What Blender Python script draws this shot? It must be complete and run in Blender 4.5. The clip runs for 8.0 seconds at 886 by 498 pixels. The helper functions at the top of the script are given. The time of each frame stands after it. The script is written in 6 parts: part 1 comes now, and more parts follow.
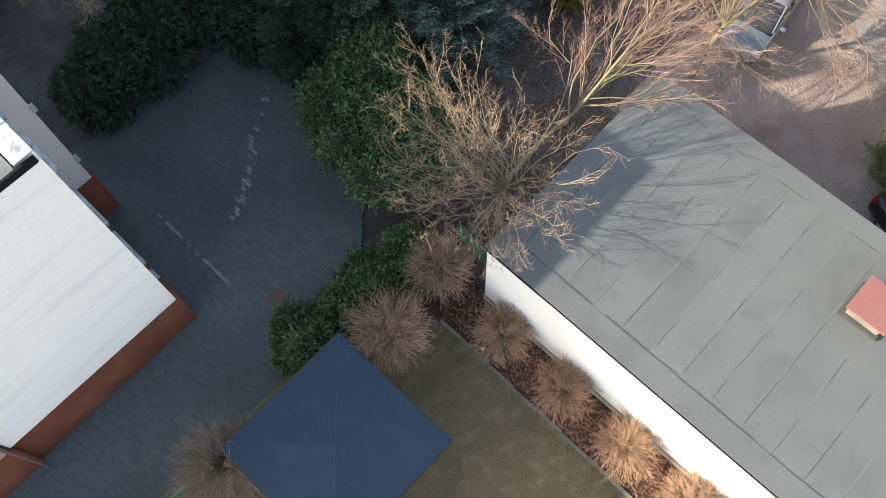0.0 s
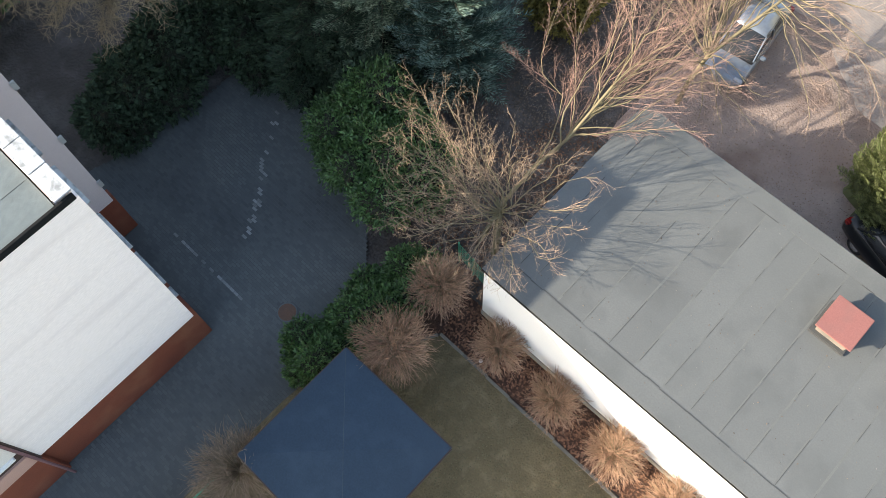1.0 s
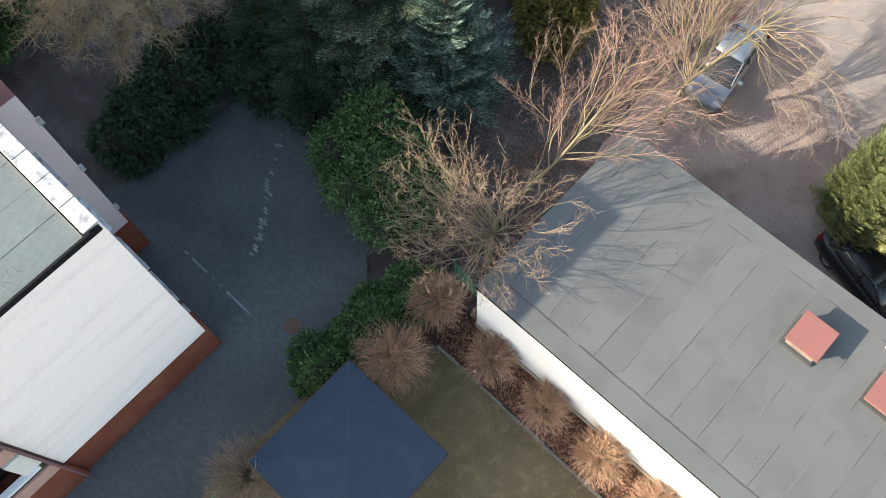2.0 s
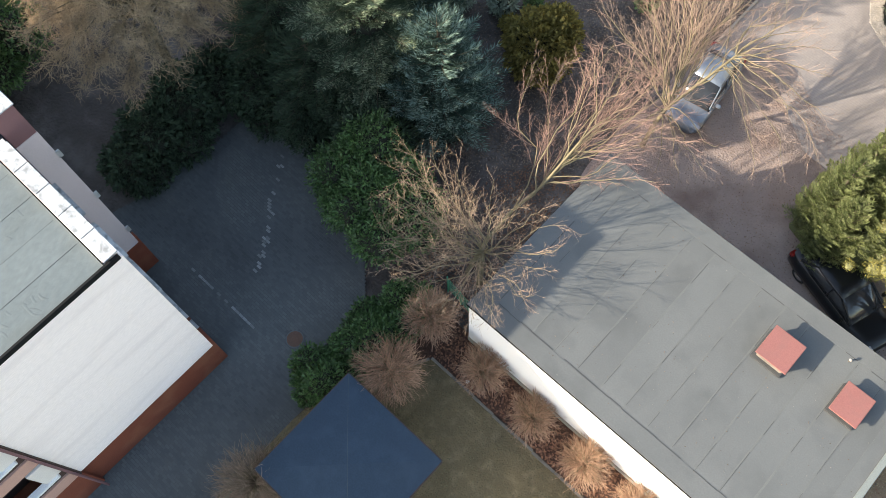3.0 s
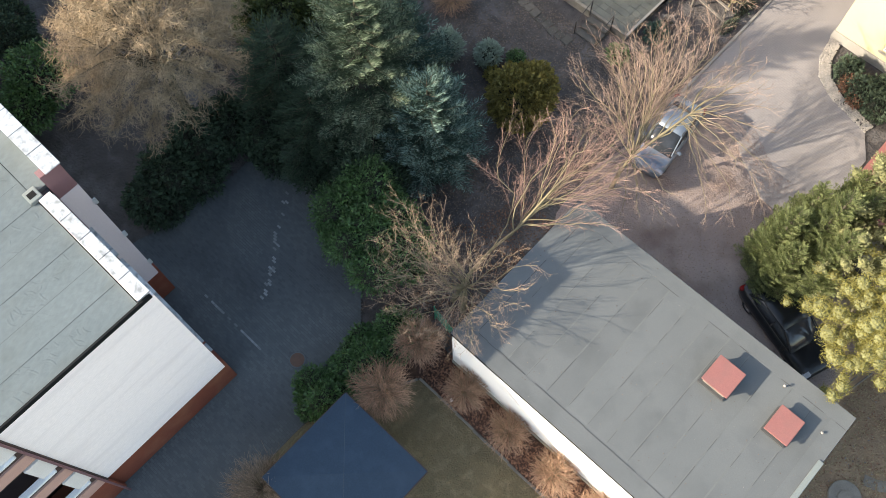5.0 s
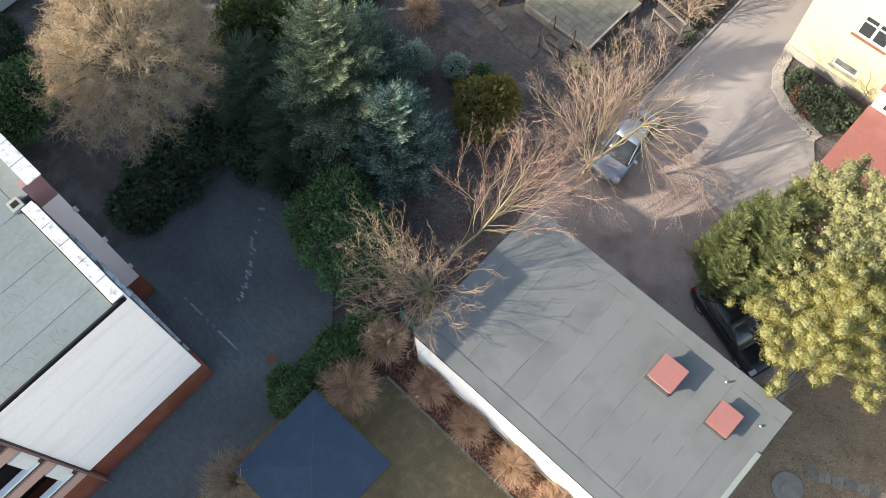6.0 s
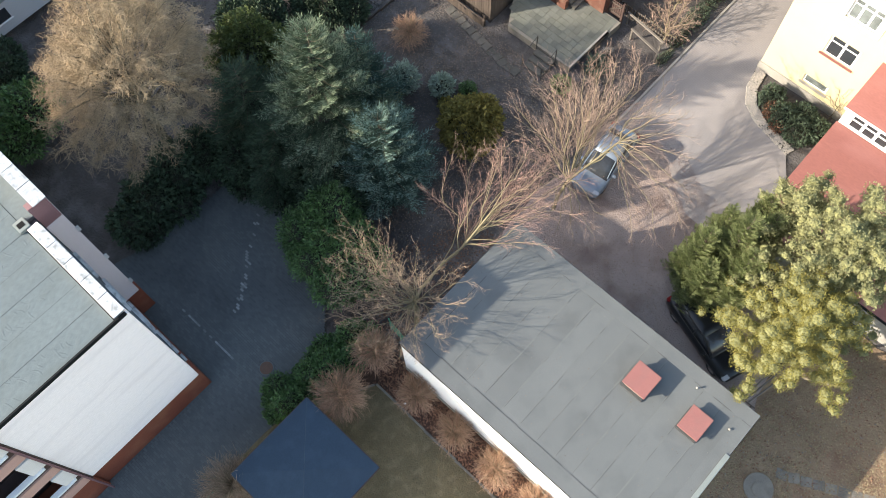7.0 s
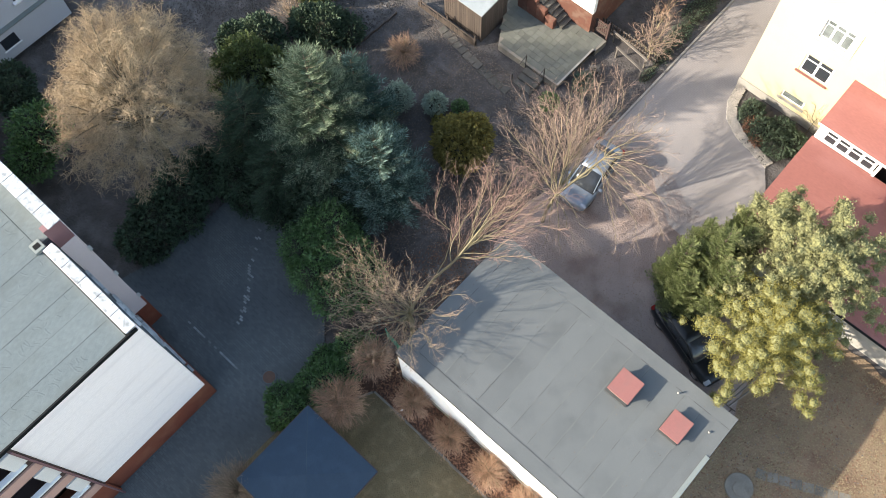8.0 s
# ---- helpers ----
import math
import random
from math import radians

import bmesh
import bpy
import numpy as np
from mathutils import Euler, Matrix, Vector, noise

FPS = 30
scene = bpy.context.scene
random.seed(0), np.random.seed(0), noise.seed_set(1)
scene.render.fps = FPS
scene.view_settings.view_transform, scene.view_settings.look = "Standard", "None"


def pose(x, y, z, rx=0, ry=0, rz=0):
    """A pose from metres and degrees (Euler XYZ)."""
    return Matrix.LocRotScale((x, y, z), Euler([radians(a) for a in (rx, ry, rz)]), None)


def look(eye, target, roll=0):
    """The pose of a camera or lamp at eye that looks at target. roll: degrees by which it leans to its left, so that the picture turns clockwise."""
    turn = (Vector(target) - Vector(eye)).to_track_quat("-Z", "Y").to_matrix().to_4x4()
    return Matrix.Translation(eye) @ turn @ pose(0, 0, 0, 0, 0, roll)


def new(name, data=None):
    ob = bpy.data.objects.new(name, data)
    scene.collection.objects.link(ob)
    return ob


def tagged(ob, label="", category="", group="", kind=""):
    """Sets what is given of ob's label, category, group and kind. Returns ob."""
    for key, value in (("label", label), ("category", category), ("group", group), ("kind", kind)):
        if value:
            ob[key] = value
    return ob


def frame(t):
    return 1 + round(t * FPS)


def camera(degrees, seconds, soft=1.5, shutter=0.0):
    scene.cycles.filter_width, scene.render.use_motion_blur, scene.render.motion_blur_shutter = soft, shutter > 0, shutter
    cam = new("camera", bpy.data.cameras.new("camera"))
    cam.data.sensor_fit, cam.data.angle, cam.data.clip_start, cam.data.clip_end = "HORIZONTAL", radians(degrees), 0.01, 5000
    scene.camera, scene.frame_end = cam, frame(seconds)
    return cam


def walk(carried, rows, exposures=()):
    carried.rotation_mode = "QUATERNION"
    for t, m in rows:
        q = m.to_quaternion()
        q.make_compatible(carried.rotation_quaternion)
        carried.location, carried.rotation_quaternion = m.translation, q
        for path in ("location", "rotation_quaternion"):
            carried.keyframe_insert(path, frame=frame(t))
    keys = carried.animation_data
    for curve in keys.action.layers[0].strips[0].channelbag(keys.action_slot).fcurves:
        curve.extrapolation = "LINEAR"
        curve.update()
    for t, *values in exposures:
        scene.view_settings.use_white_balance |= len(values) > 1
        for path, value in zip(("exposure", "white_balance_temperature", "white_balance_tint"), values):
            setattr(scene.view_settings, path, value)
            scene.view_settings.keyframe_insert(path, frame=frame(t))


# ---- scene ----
cam = camera(54.8, 8.0, 0.8)
PATH = [
    (0, (-0.019, 0.146, 24.024), (-0.583, 0.667, 22.177), -4.0),
    (0.5, (0.039, 0.121, 24.949), (-0.525, 0.641, 23.102), -4.0),
    (1, (0.07, 0.122, 25.82), (-0.492, 0.641, 23.973), -4.1),
    (1.5, (0.141, 0.085, 26.71), (-0.42, 0.606, 24.862), -4.1),
    (3, (0.33, 0.241, 29.419), (-0.219, 0.764, 27.568), -3.9),
    (3.5, (0.405, 0.264, 30.337), (-0.144, 0.789, 28.486), -3.9),
    (4, (0.465, 0.24, 31.252), (-0.081, 0.77, 29.402), -3.8),
    (5.3, (1.294, 0.344, 33.785), (0.746, 0.881, 31.938), -2.5),
    (5.5, (1.69, 0.573, 34.105), (1.141, 1.111, 32.259), -2.5),
    (6, (2.335, 0.841, 34.942), (1.785, 1.379, 33.096), -2.8),
    (6.5, (2.726, 0.993, 35.799), (2.174, 1.534, 33.955), -3.0),
    (7, (3.004, 1.115, 36.623), (2.448, 1.657, 34.78), -3.3),
    (7.5, (3.189, 1.201, 37.55), (2.633, 1.742, 35.707), -3.6),
    (8, (3.362, 1.2, 38.457), (2.805, 1.744, 36.615), -3.8),
]
walk(cam, [(t, look(eye, target, roll)) for t, eye, target, roll in PATH], ((0.0, 1.98, 7750, 10.0), (4.0, 1.95, 7700, 10.0), (5.5, 1.92, 7550, 9.6), (6.5, 1.97, 7450, 9.3), (8.0, 1.95, 7300, 9.0)))

# ---- world, sun and exposure ----
SUN_WAY = Vector((7.88, 11.27, -6.2)).normalized()
world = bpy.data.worlds.new("world")
scene.world = world
world.use_nodes = True
_sky = world.node_tree.nodes.new("ShaderNodeTexSky")
_sky.sky_type = "NISHITA"
_sky.sun_disc = False
_sky.sun_elevation = math.asin(-SUN_WAY.z)
_sky.sun_rotation = math.atan2(-SUN_WAY.x, -SUN_WAY.y) % (2 * math.pi)
_sky.air_density, _sky.dust_density, _sky.ozone_density = 1.0, 1.2, 1.0
_bg = world.node_tree.nodes["Background"]
_bg.inputs["Strength"].default_value = 0.15
world.node_tree.links.new(_sky.outputs["Color"], _bg.inputs["Color"])
_sun = bpy.data.lights.new("sun", "SUN")
_sun.energy, _sun.angle, _sun.color = 3.3, radians(0.55), (1.0, 0.95, 0.88)
new("sun", _sun).matrix_world = look((0, 0, 60), Vector((0, 0, 60)) + SUN_WAY)


# ---- materials ----
def mat(name, c1, c2=None, rough=0.8, scale=3.0, fine=40.0, bump=0.2, metal=0.0, mix=0.5, rand=0.0, island=0.0,
        stain=None, stain_scale=0.6, stain_amt=0.5, stretch=(1, 1, 1), bump_dist=0.02, spec=0.5, coat=0.0, trans=0.0, brick=None, leaf=0.0):
    """Two scales of noise mix c1 and c2, a third lays stains; bump from the fine noise."""
    m = bpy.data.materials.new(name)
    m.use_nodes = True
    nt = m.node_tree
    nd, ln = nt.nodes, nt.links
    bsdf = nd["Principled BSDF"]
    bsdf.inputs["Roughness"].default_value = rough
    bsdf.inputs["Metallic"].default_value = metal
    bsdf.inputs["Specular IOR Level"].default_value = spec
    bsdf.inputs["Coat Weight"].default_value = coat
    geo = nd.new("ShaderNodeNewGeometry")
    mp = nd.new("ShaderNodeMapping")
    mp.inputs["Scale"].default_value = stretch
    ln.new(geo.outputs["Position"], mp.inputs["Vector"])

    def noise_node(s, detail, lo, hi):
        n = nd.new("ShaderNodeTexNoise")
        n.inputs["Scale"].default_value = s
        n.inputs["Detail"].default_value = detail
        ln.new(mp.outputs["Vector"], n.inputs["Vector"])
        r = nd.new("ShaderNodeMapRange")
        r.inputs["From Min"].default_value, r.inputs["From Max"].default_value = lo, hi
        ln.new(n.outputs["Fac"], r.inputs["Value"])
        return n, r

    def mixer(a, b, fac, amount=1.0):
        x = nd.new("ShaderNodeMix")
        x.data_type = "RGBA"
        for sock, v in ((x.inputs[6], a), (x.inputs[7], b)):
            if isinstance(v, tuple):
                sock.default_value = (*v, 1)
            else:
                ln.new(v, sock)
        if amount != 1.0:
            mu = nd.new("ShaderNodeMath")
            mu.operation = "MULTIPLY"
            mu.inputs[1].default_value = amount
            ln.new(fac, mu.inputs[0])
            fac = mu.outputs[0]
        ln.new(fac, x.inputs[0])
        return x.outputs[2]

    c2 = c2 or tuple(v * 0.7 for v in c1)
    _, big = noise_node(scale, 5, 0.3, 0.7)
    fine_n, fin = noise_node(fine, 4, 0.3, 0.7)
    col = mixer(c1, c2, big.outputs[0], mix)
    col = mixer(col, tuple(v * 0.6 for v in c2), fin.outputs[0], 0.35)
    if stain:
        _, st = noise_node(stain_scale, 6, 0.5, 0.68)
        col = mixer(col, stain, st.outputs[0], stain_amt)
    if brick:
        t = nd.new("ShaderNodeTexBrick")
        t.inputs["Scale"].default_value = 1.0
        t.inputs["Brick Width"].default_value, t.inputs["Row Height"].default_value = brick
        t.inputs["Mortar Size"].default_value = 0.012
        t.inputs["Color1"].default_value, t.inputs["Color2"].default_value = (0.15, 0.15, 0.15, 1), (0.3, 0.3, 0.3, 1)
        t.inputs["Mortar"].default_value = (1, 1, 1, 1)
        ln.new(geo.outputs["Position"], t.inputs["Vector"])
        col = mixer(col, tuple(v * 0.4 for v in c2), t.outputs["Color"], 0.28)
    if rand or island:
        src = nd.new("ShaderNodeObjectInfo").outputs["Random"] if rand else geo.outputs["Random Per Island"]
        hsv = nd.new("ShaderNodeHueSaturation")
        k = rand or island
        r = nd.new("ShaderNodeMapRange")
        r.inputs["To Min"].default_value, r.inputs["To Max"].default_value = 1 - k, 1 + k
        ln.new(src, r.inputs["Value"])
        ln.new(r.outputs[0], hsv.inputs["Value"])
        ln.new(col, hsv.inputs["Color"])
        col = hsv.outputs["Color"]
    ln.new(col, bsdf.inputs["Base Color"])
    if bump:
        b = nd.new("ShaderNodeBump")
        b.inputs["Strength"].default_value, b.inputs["Distance"].default_value = bump, bump_dist
        ln.new(fine_n.outputs["Fac"], b.inputs["Height"])
        ln.new(b.outputs[0], bsdf.inputs["Normal"])
    if trans:
        bsdf.inputs["Transmission Weight"].default_value = trans
    if leaf:                                     # thin leaves pass some light on
        tl, mx = nd.new("ShaderNodeBsdfTranslucent"), nd.new("ShaderNodeMixShader")
        ln.new(col, tl.inputs["Color"])
        mx.inputs[0].default_value = leaf
        ln.new(bsdf.outputs[0], mx.inputs[1])
        ln.new(tl.outputs[0], mx.inputs[2])
        ln.new(mx.outputs[0], nd["Material Output"].inputs["Surface"])
    return m


M_SOIL = mat("soil", (0.058, 0.05, 0.047), (0.09, 0.08, 0.076), 0.97, 1.6, 9, 1.0, mix=0.8, stain=(0.135, 0.125, 0.12), stain_scale=0.8, stain_amt=0.6, bump_dist=0.08)
M_DIRT = mat("packed_dirt", (0.212, 0.162, 0.147), (0.29, 0.236, 0.214), 0.97, 0.45, 14, 0.9, mix=0.9, stain=(0.118, 0.076, 0.064), stain_scale=0.6, stain_amt=0.65, bump_dist=0.05)
M_ROAD = mat("road_paving", (0.222, 0.203, 0.198), (0.272, 0.249, 0.243), 0.92, 0.6, 20, 0.4, mix=0.8, stain=(0.168, 0.15, 0.145), stain_scale=0.5, stain_amt=0.6, stretch=(1, 0.4, 1), brick=(0.22, 0.11))
M_EARTH = mat("sparse_grass_earth", (0.24, 0.17, 0.105), (0.145, 0.094, 0.062), 0.97, 0.8, 11, 0.9, stain=(0.12, 0.07, 0.046), stain_scale=0.6, stain_amt=0.75, bump_dist=0.05)
M_LAWN = mat("lawn", (0.15, 0.116, 0.062), (0.082, 0.068, 0.036), 0.97, 1.8, 16, 0.9, stain=(0.2, 0.155, 0.092), stain_scale=2.2, stain_amt=0.55, bump_dist=0.05)
M_MULCH = mat("mulch", (0.0682, 0.0322, 0.0211), (0.0403, 0.0205, 0.0149), 0.97, 2.5, 25, 1.0, stain=(0.105, 0.0546, 0.0341), stain_scale=1.5, bump_dist=0.05)
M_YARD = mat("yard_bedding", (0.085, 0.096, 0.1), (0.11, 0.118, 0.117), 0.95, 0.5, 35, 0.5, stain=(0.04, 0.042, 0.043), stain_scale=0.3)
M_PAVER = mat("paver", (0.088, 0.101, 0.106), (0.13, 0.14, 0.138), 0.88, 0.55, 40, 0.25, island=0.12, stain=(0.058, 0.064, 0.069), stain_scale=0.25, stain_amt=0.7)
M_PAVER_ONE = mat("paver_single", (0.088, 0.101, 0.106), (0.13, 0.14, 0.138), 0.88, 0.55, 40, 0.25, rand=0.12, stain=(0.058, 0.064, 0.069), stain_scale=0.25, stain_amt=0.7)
M_WORN = mat("worn_stone", (0.25, 0.262, 0.265), (0.17, 0.178, 0.18), 0.9, 5, 40, 0.3, island=0.3)
M_STUCCO = mat("white_stucco", (0.95, 0.85, 0.805), (0.9, 0.8, 0.76), 0.9, 0.5, 60, 0.04, mix=0.6, stain=(0.74, 0.65, 0.62), stain_scale=2.2, stain_amt=0.55, stretch=(1, 0.12, 1))
M_WHITEWALL = mat("white_render", (0.82, 0.82, 0.81), (0.78, 0.78, 0.775), 0.9, 0.6, 50, 0.15, stain=(0.7, 0.7, 0.69), stain_scale=0.6, stain_amt=0.3)
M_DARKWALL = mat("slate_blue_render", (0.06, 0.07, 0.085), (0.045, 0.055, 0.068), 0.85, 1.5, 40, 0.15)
M_PINK = mat("lilac_render", (0.60, 0.52, 0.53), (0.55, 0.475, 0.485), 0.9, 0.8, 50, 0.12)
M_MAROON = mat("maroon_paint", (0.20, 0.10, 0.105), (0.16, 0.08, 0.085), 0.7, 2, 40, 0.15)
M_BRICKRED = mat("red_clinker", (0.235, 0.06, 0.03), (0.16, 0.04, 0.022), 0.75, 1.5, 30, 0.3, stain=(0.27, 0.105, 0.055), stain_scale=0.8, stain_amt=0.5)
M_BITUMEN = mat("grey_bitumen", (0.09, 0.099, 0.102), (0.119, 0.128, 0.13), 0.88, 0.45, 22, 0.15, mix=0.7, rand=0.07, stain=(0.07, 0.077, 0.079), stain_scale=0.8, stain_amt=0.55, bump_dist=0.02)
M_TAR = mat("tar_seam", (0.042, 0.044, 0.045), (0.07, 0.073, 0.073), 0.7, 8, 60, 0.3)
M_LAP = mat("bitumen_lap", (0.094, 0.103, 0.103), (0.121, 0.129, 0.128), 0.88, 2, 30, 0.2)
M_GREENROOF = mat("grey_green_bitumen", (0.084, 0.109, 0.119), (0.101, 0.127, 0.137), 0.88, 0.7, 9, 0.3, mix=0.8, rand=0.04, stain=(0.066, 0.082, 0.082), stain_scale=1.2, stain_amt=0.45, stretch=(1, 0.5, 1), bump_dist=0.04)
M_SEAM = mat("roof_seam", (0.05, 0.063, 0.066), (0.07, 0.086, 0.088), 0.85, 3, 30, 0.2)
M_CAP = mat("galvanised_cap", (0.46, 0.48, 0.485), (0.54, 0.56, 0.56), 0.42, 1.5, 25, 0.25, metal=0.35, rand=0.08, stain=(0.16, 0.17, 0.17), stain_scale=4.5, stain_amt=0.75)
M_DARKTRIM = mat("dark_flashing", (0.014, 0.0145, 0.015), (0.024, 0.025, 0.025), 1.0, 4, 40, 0.15, spec=0.03)
M_REDCAP = mat("red_painted_sheet", (0.25, 0.102, 0.09), (0.215, 0.085, 0.075), 0.6, 1.5, 30, 0.15, stain=(0.19, 0.09, 0.08), stain_scale=2.2)
M_CONCRETE = mat("concrete", (0.28, 0.265, 0.24), (0.215, 0.20, 0.18), 0.92, 2, 40, 0.35, rand=0.1, stain=(0.15, 0.142, 0.125), stain_scale=1.5)
M_PALESLAB = mat("pale_concrete", (0.175, 0.16, 0.138), (0.12, 0.11, 0.094), 0.95, 3, 30, 0.5, rand=0.2, stain=(0.085, 0.08, 0.065), stain_scale=2)
M_OLDSLAB = mat("old_concrete", (0.095, 0.088, 0.077), (0.066, 0.062, 0.055), 0.95, 3, 30, 0.5, rand=0.15, stain=(0.04, 0.04, 0.033), stain_scale=2)
M_TERRACE = mat("mossy_slab", (0.122, 0.126, 0.11), (0.094, 0.098, 0.085), 0.95, 2, 30, 0.4, rand=0.13, stain=(0.085, 0.09, 0.075), stain_scale=0.9, stain_amt=0.6)
# core fillers tinted as the dimmer, shaded inside of the evergreen crowns
M_OLIVECORE = mat("inner_olive_shade", (0.17, 0.17, 0.072), (0.12, 0.125, 0.055), 0.95, 2, 15, 0.3)
M_GREENCORE = mat("inner_green_shade", (0.085, 0.1, 0.042), (0.06, 0.075, 0.032), 0.95, 2, 15, 0.3)
M_SHAFT = mat("weathered_render", (0.19, 0.168, 0.14), (0.13, 0.115, 0.098), 0.92, 4, 40, 0.3, stain=(0.08, 0.075, 0.068), stain_scale=3)
M_LIGHTMETAL = mat("pale_metal_strip", (0.21, 0.235, 0.22), (0.18, 0.20, 0.19), 0.5, 2, 30, 0.1, metal=0.2)
M_SLATE = mat("blue_grey_felt", (0.021, 0.042, 0.067), (0.017, 0.035, 0.057), 0.85, 0.7, 20, 0.3, rand=0.08, stain=(0.027, 0.05, 0.077), stain_scale=1.5, stain_amt=0.5, spec=0.35)
M_WOOD = mat("weathered_wood", (0.07, 0.052, 0.041), (0.045, 0.034, 0.027), 0.92, 3, 40, 0.4, rand=0.25, stretch=(1, 1, 0.3))
M_GREYWOOD = mat("grey_wood", (0.15, 0.13, 0.112), (0.1, 0.087, 0.075), 0.92, 3, 40, 0.4, rand=0.2)
M_SALMON = mat("salmon_panel", (0.52, 0.31, 0.25), (0.47, 0.28, 0.225), 0.8, 1.5, 40, 0.15)
M_LOGGIA = mat("dull_brown_loggia", (0.17, 0.125, 0.115), (0.12, 0.088, 0.082), 0.8, 2, 40, 0.2)
M_BEIGE = mat("beige_panel", (0.74, 0.69, 0.64), (0.66, 0.61, 0.56), 0.85, 1.5, 40, 0.15)
M_BROWN = mat("dark_brown_board", (0.07, 0.04, 0.034), (0.05, 0.03, 0.026), 0.7, 3, 40, 0.2)
M_WHITEPAINT = mat("white_paint", (0.80, 0.80, 0.79), (0.74, 0.74, 0.73), 0.45, 3, 40, 0.05)
M_YELLOW = mat("pale_yellow_render", (0.49, 0.43, 0.27), (0.465, 0.405, 0.25), 0.9, 0.7, 50, 0.12, stain=(0.42, 0.355, 0.21), stain_scale=0.5, stain_amt=0.45)
M_PALEBLUE = mat("pale_blue_render", (0.3, 0.41, 0.46), (0.27, 0.375, 0.42), 0.85, 1, 40, 0.1)
M_REDROOF = mat("red_roof_sheet", (0.225, 0.083, 0.07), (0.195, 0.07, 0.06), 0.6, 0.9, 12, 0.25, stain=(0.27, 0.12, 0.105), stain_scale=0.5, stain_amt=0.5, stretch=(0.5, 1.5, 1))
M_GREYWALL = mat("pale_grey_render", (0.48, 0.48, 0.50), (0.43, 0.43, 0.45), 0.9, 0.8, 40, 0.12)
M_BRICKWALL = mat("red_brick", (0.15, 0.058, 0.036), (0.095, 0.036, 0.025), 0.92, 4.0, 25, 0.5, stain=(0.2, 0.14, 0.105), stain_scale=2.2, stain_amt=0.55, brick=(0.25, 0.075))
M_SHEDROOF = mat("worn_pale_sheet", (0.27, 0.30, 0.31), (0.21, 0.235, 0.245), 0.7, 1.5, 20, 0.2, stain=(0.13, 0.14, 0.14), stain_scale=1.2, stain_amt=0.6)
# pale mottled colour paints the bright reflections into the window panes
M_GLAREPANE = mat("painted_glare_pane", (0.15, 0.17, 0.17), (0.09, 0.105, 0.105), 0.25, 2.5, 10, 0.0, stain=(0.06, 0.07, 0.07), stain_scale=2.5, stain_amt=0.6)
M_SUNGREEN = mat("bright_evergreen", (0.105, 0.135, 0.042), (0.055, 0.08, 0.028), 0.7, 0.9, 12, 0.0, island=0.4, leaf=0.3)
M_GLASS = mat("dark_window_glass", (0.03, 0.034, 0.04), (0.02, 0.023, 0.028), 0.08, 2, 10, 0.0)
M_RUST = mat("rusty_iron", (0.16, 0.085, 0.055), (0.10, 0.06, 0.045), 0.75, 6, 40, 0.3)
M_IRON = mat("dark_iron", (0.04, 0.036, 0.034), (0.06, 0.05, 0.045), 0.6, 6, 40, 0.2)
M_GREENMETAL = mat("green_fence_paint", (0.04, 0.30, 0.17), (0.03, 0.22, 0.13), 0.5, 4, 40, 0.1)
M_PEBBLE = mat("pebble", (0.36, 0.325, 0.285), (0.29, 0.26, 0.23), 0.85, 6, 40, 0.2, island=0.14)
M_LITTER = mat("leaf_litter", (0.135, 0.108, 0.086), (0.082, 0.062, 0.05), 0.95, 3, 30, 0.2, island=0.5)
M_LITTER_PALE = mat("pale_leaf_litter", (0.15, 0.142, 0.135), (0.09, 0.083, 0.078), 0.9, 3, 30, 0.2, island=0.45)
M_LITTER_RED = mat("wood_chips", (0.20, 0.10, 0.06), (0.11, 0.055, 0.035), 0.95, 3, 30, 0.2, island=0.45)
M_LITTER_BROWN = mat("brown_leaf_litter", (0.15, 0.085, 0.055), (0.085, 0.05, 0.035), 0.95, 3, 30, 0.2, island=0.4)
M_LITTER_DARK = mat("dark_leaf_litter", (0.05, 0.04, 0.033), (0.03, 0.025, 0.021), 0.95, 3, 30, 0.2, island=0.4)
M_STRAW = mat("straw_grass_blades", (0.27, 0.215, 0.125), (0.165, 0.13, 0.075), 0.9, 1.0, 20, 0.0, island=0.35)
M_LITTER_TAN = mat("tan_leaf_litter", (0.21, 0.155, 0.105), (0.14, 0.098, 0.068), 0.95, 3, 30, 0.2, island=0.35)
M_GRASS = mat("dry_grass_blades", (0.14, 0.118, 0.064), (0.085, 0.078, 0.04), 0.9, 1.0, 20, 0.0, island=0.35)
M_BARK = mat("grey_green_bark", (0.14, 0.115, 0.08), (0.085, 0.075, 0.05), 0.92, 2.5, 30, 0.4)
M_BARK2 = mat("yellowish_bark", (0.215, 0.18, 0.105), (0.13, 0.11, 0.066), 0.9, 2.5, 30, 0.4)
M_TWIG = mat("brown_twigs", (0.33, 0.238, 0.165), (0.19, 0.128, 0.09), 0.85, 0.8, 10, 0.0, island=0.5)
M_TWIG_DIM = mat("dull_brown_twigs", (0.42, 0.255, 0.165), (0.23, 0.135, 0.088), 0.9, 1.0, 10, 0.0, island=0.45)
M_TWIG_RED = mat("reddish_twigs", (0.30, 0.19, 0.152), (0.17, 0.1, 0.082), 0.85, 0.7, 10, 0.0, island=0.5)
M_TWIG_YEL = mat("ochre_twigs", (0.32, 0.228, 0.175), (0.19, 0.127, 0.1), 0.85, 0.8, 10, 0.0, island=0.5)
M_TWIG_BUSH = mat("orange_brown_twigs", (0.4, 0.25, 0.165), (0.24, 0.14, 0.092), 0.9, 1.2, 10, 0.0, island=0.3)
M_TWIG_WILLOW = mat("straw_twigs", (0.35, 0.265, 0.163), (0.23, 0.165, 0.106), 0.9, 0.4, 10, 0.0, mix=0.8, island=0.35)
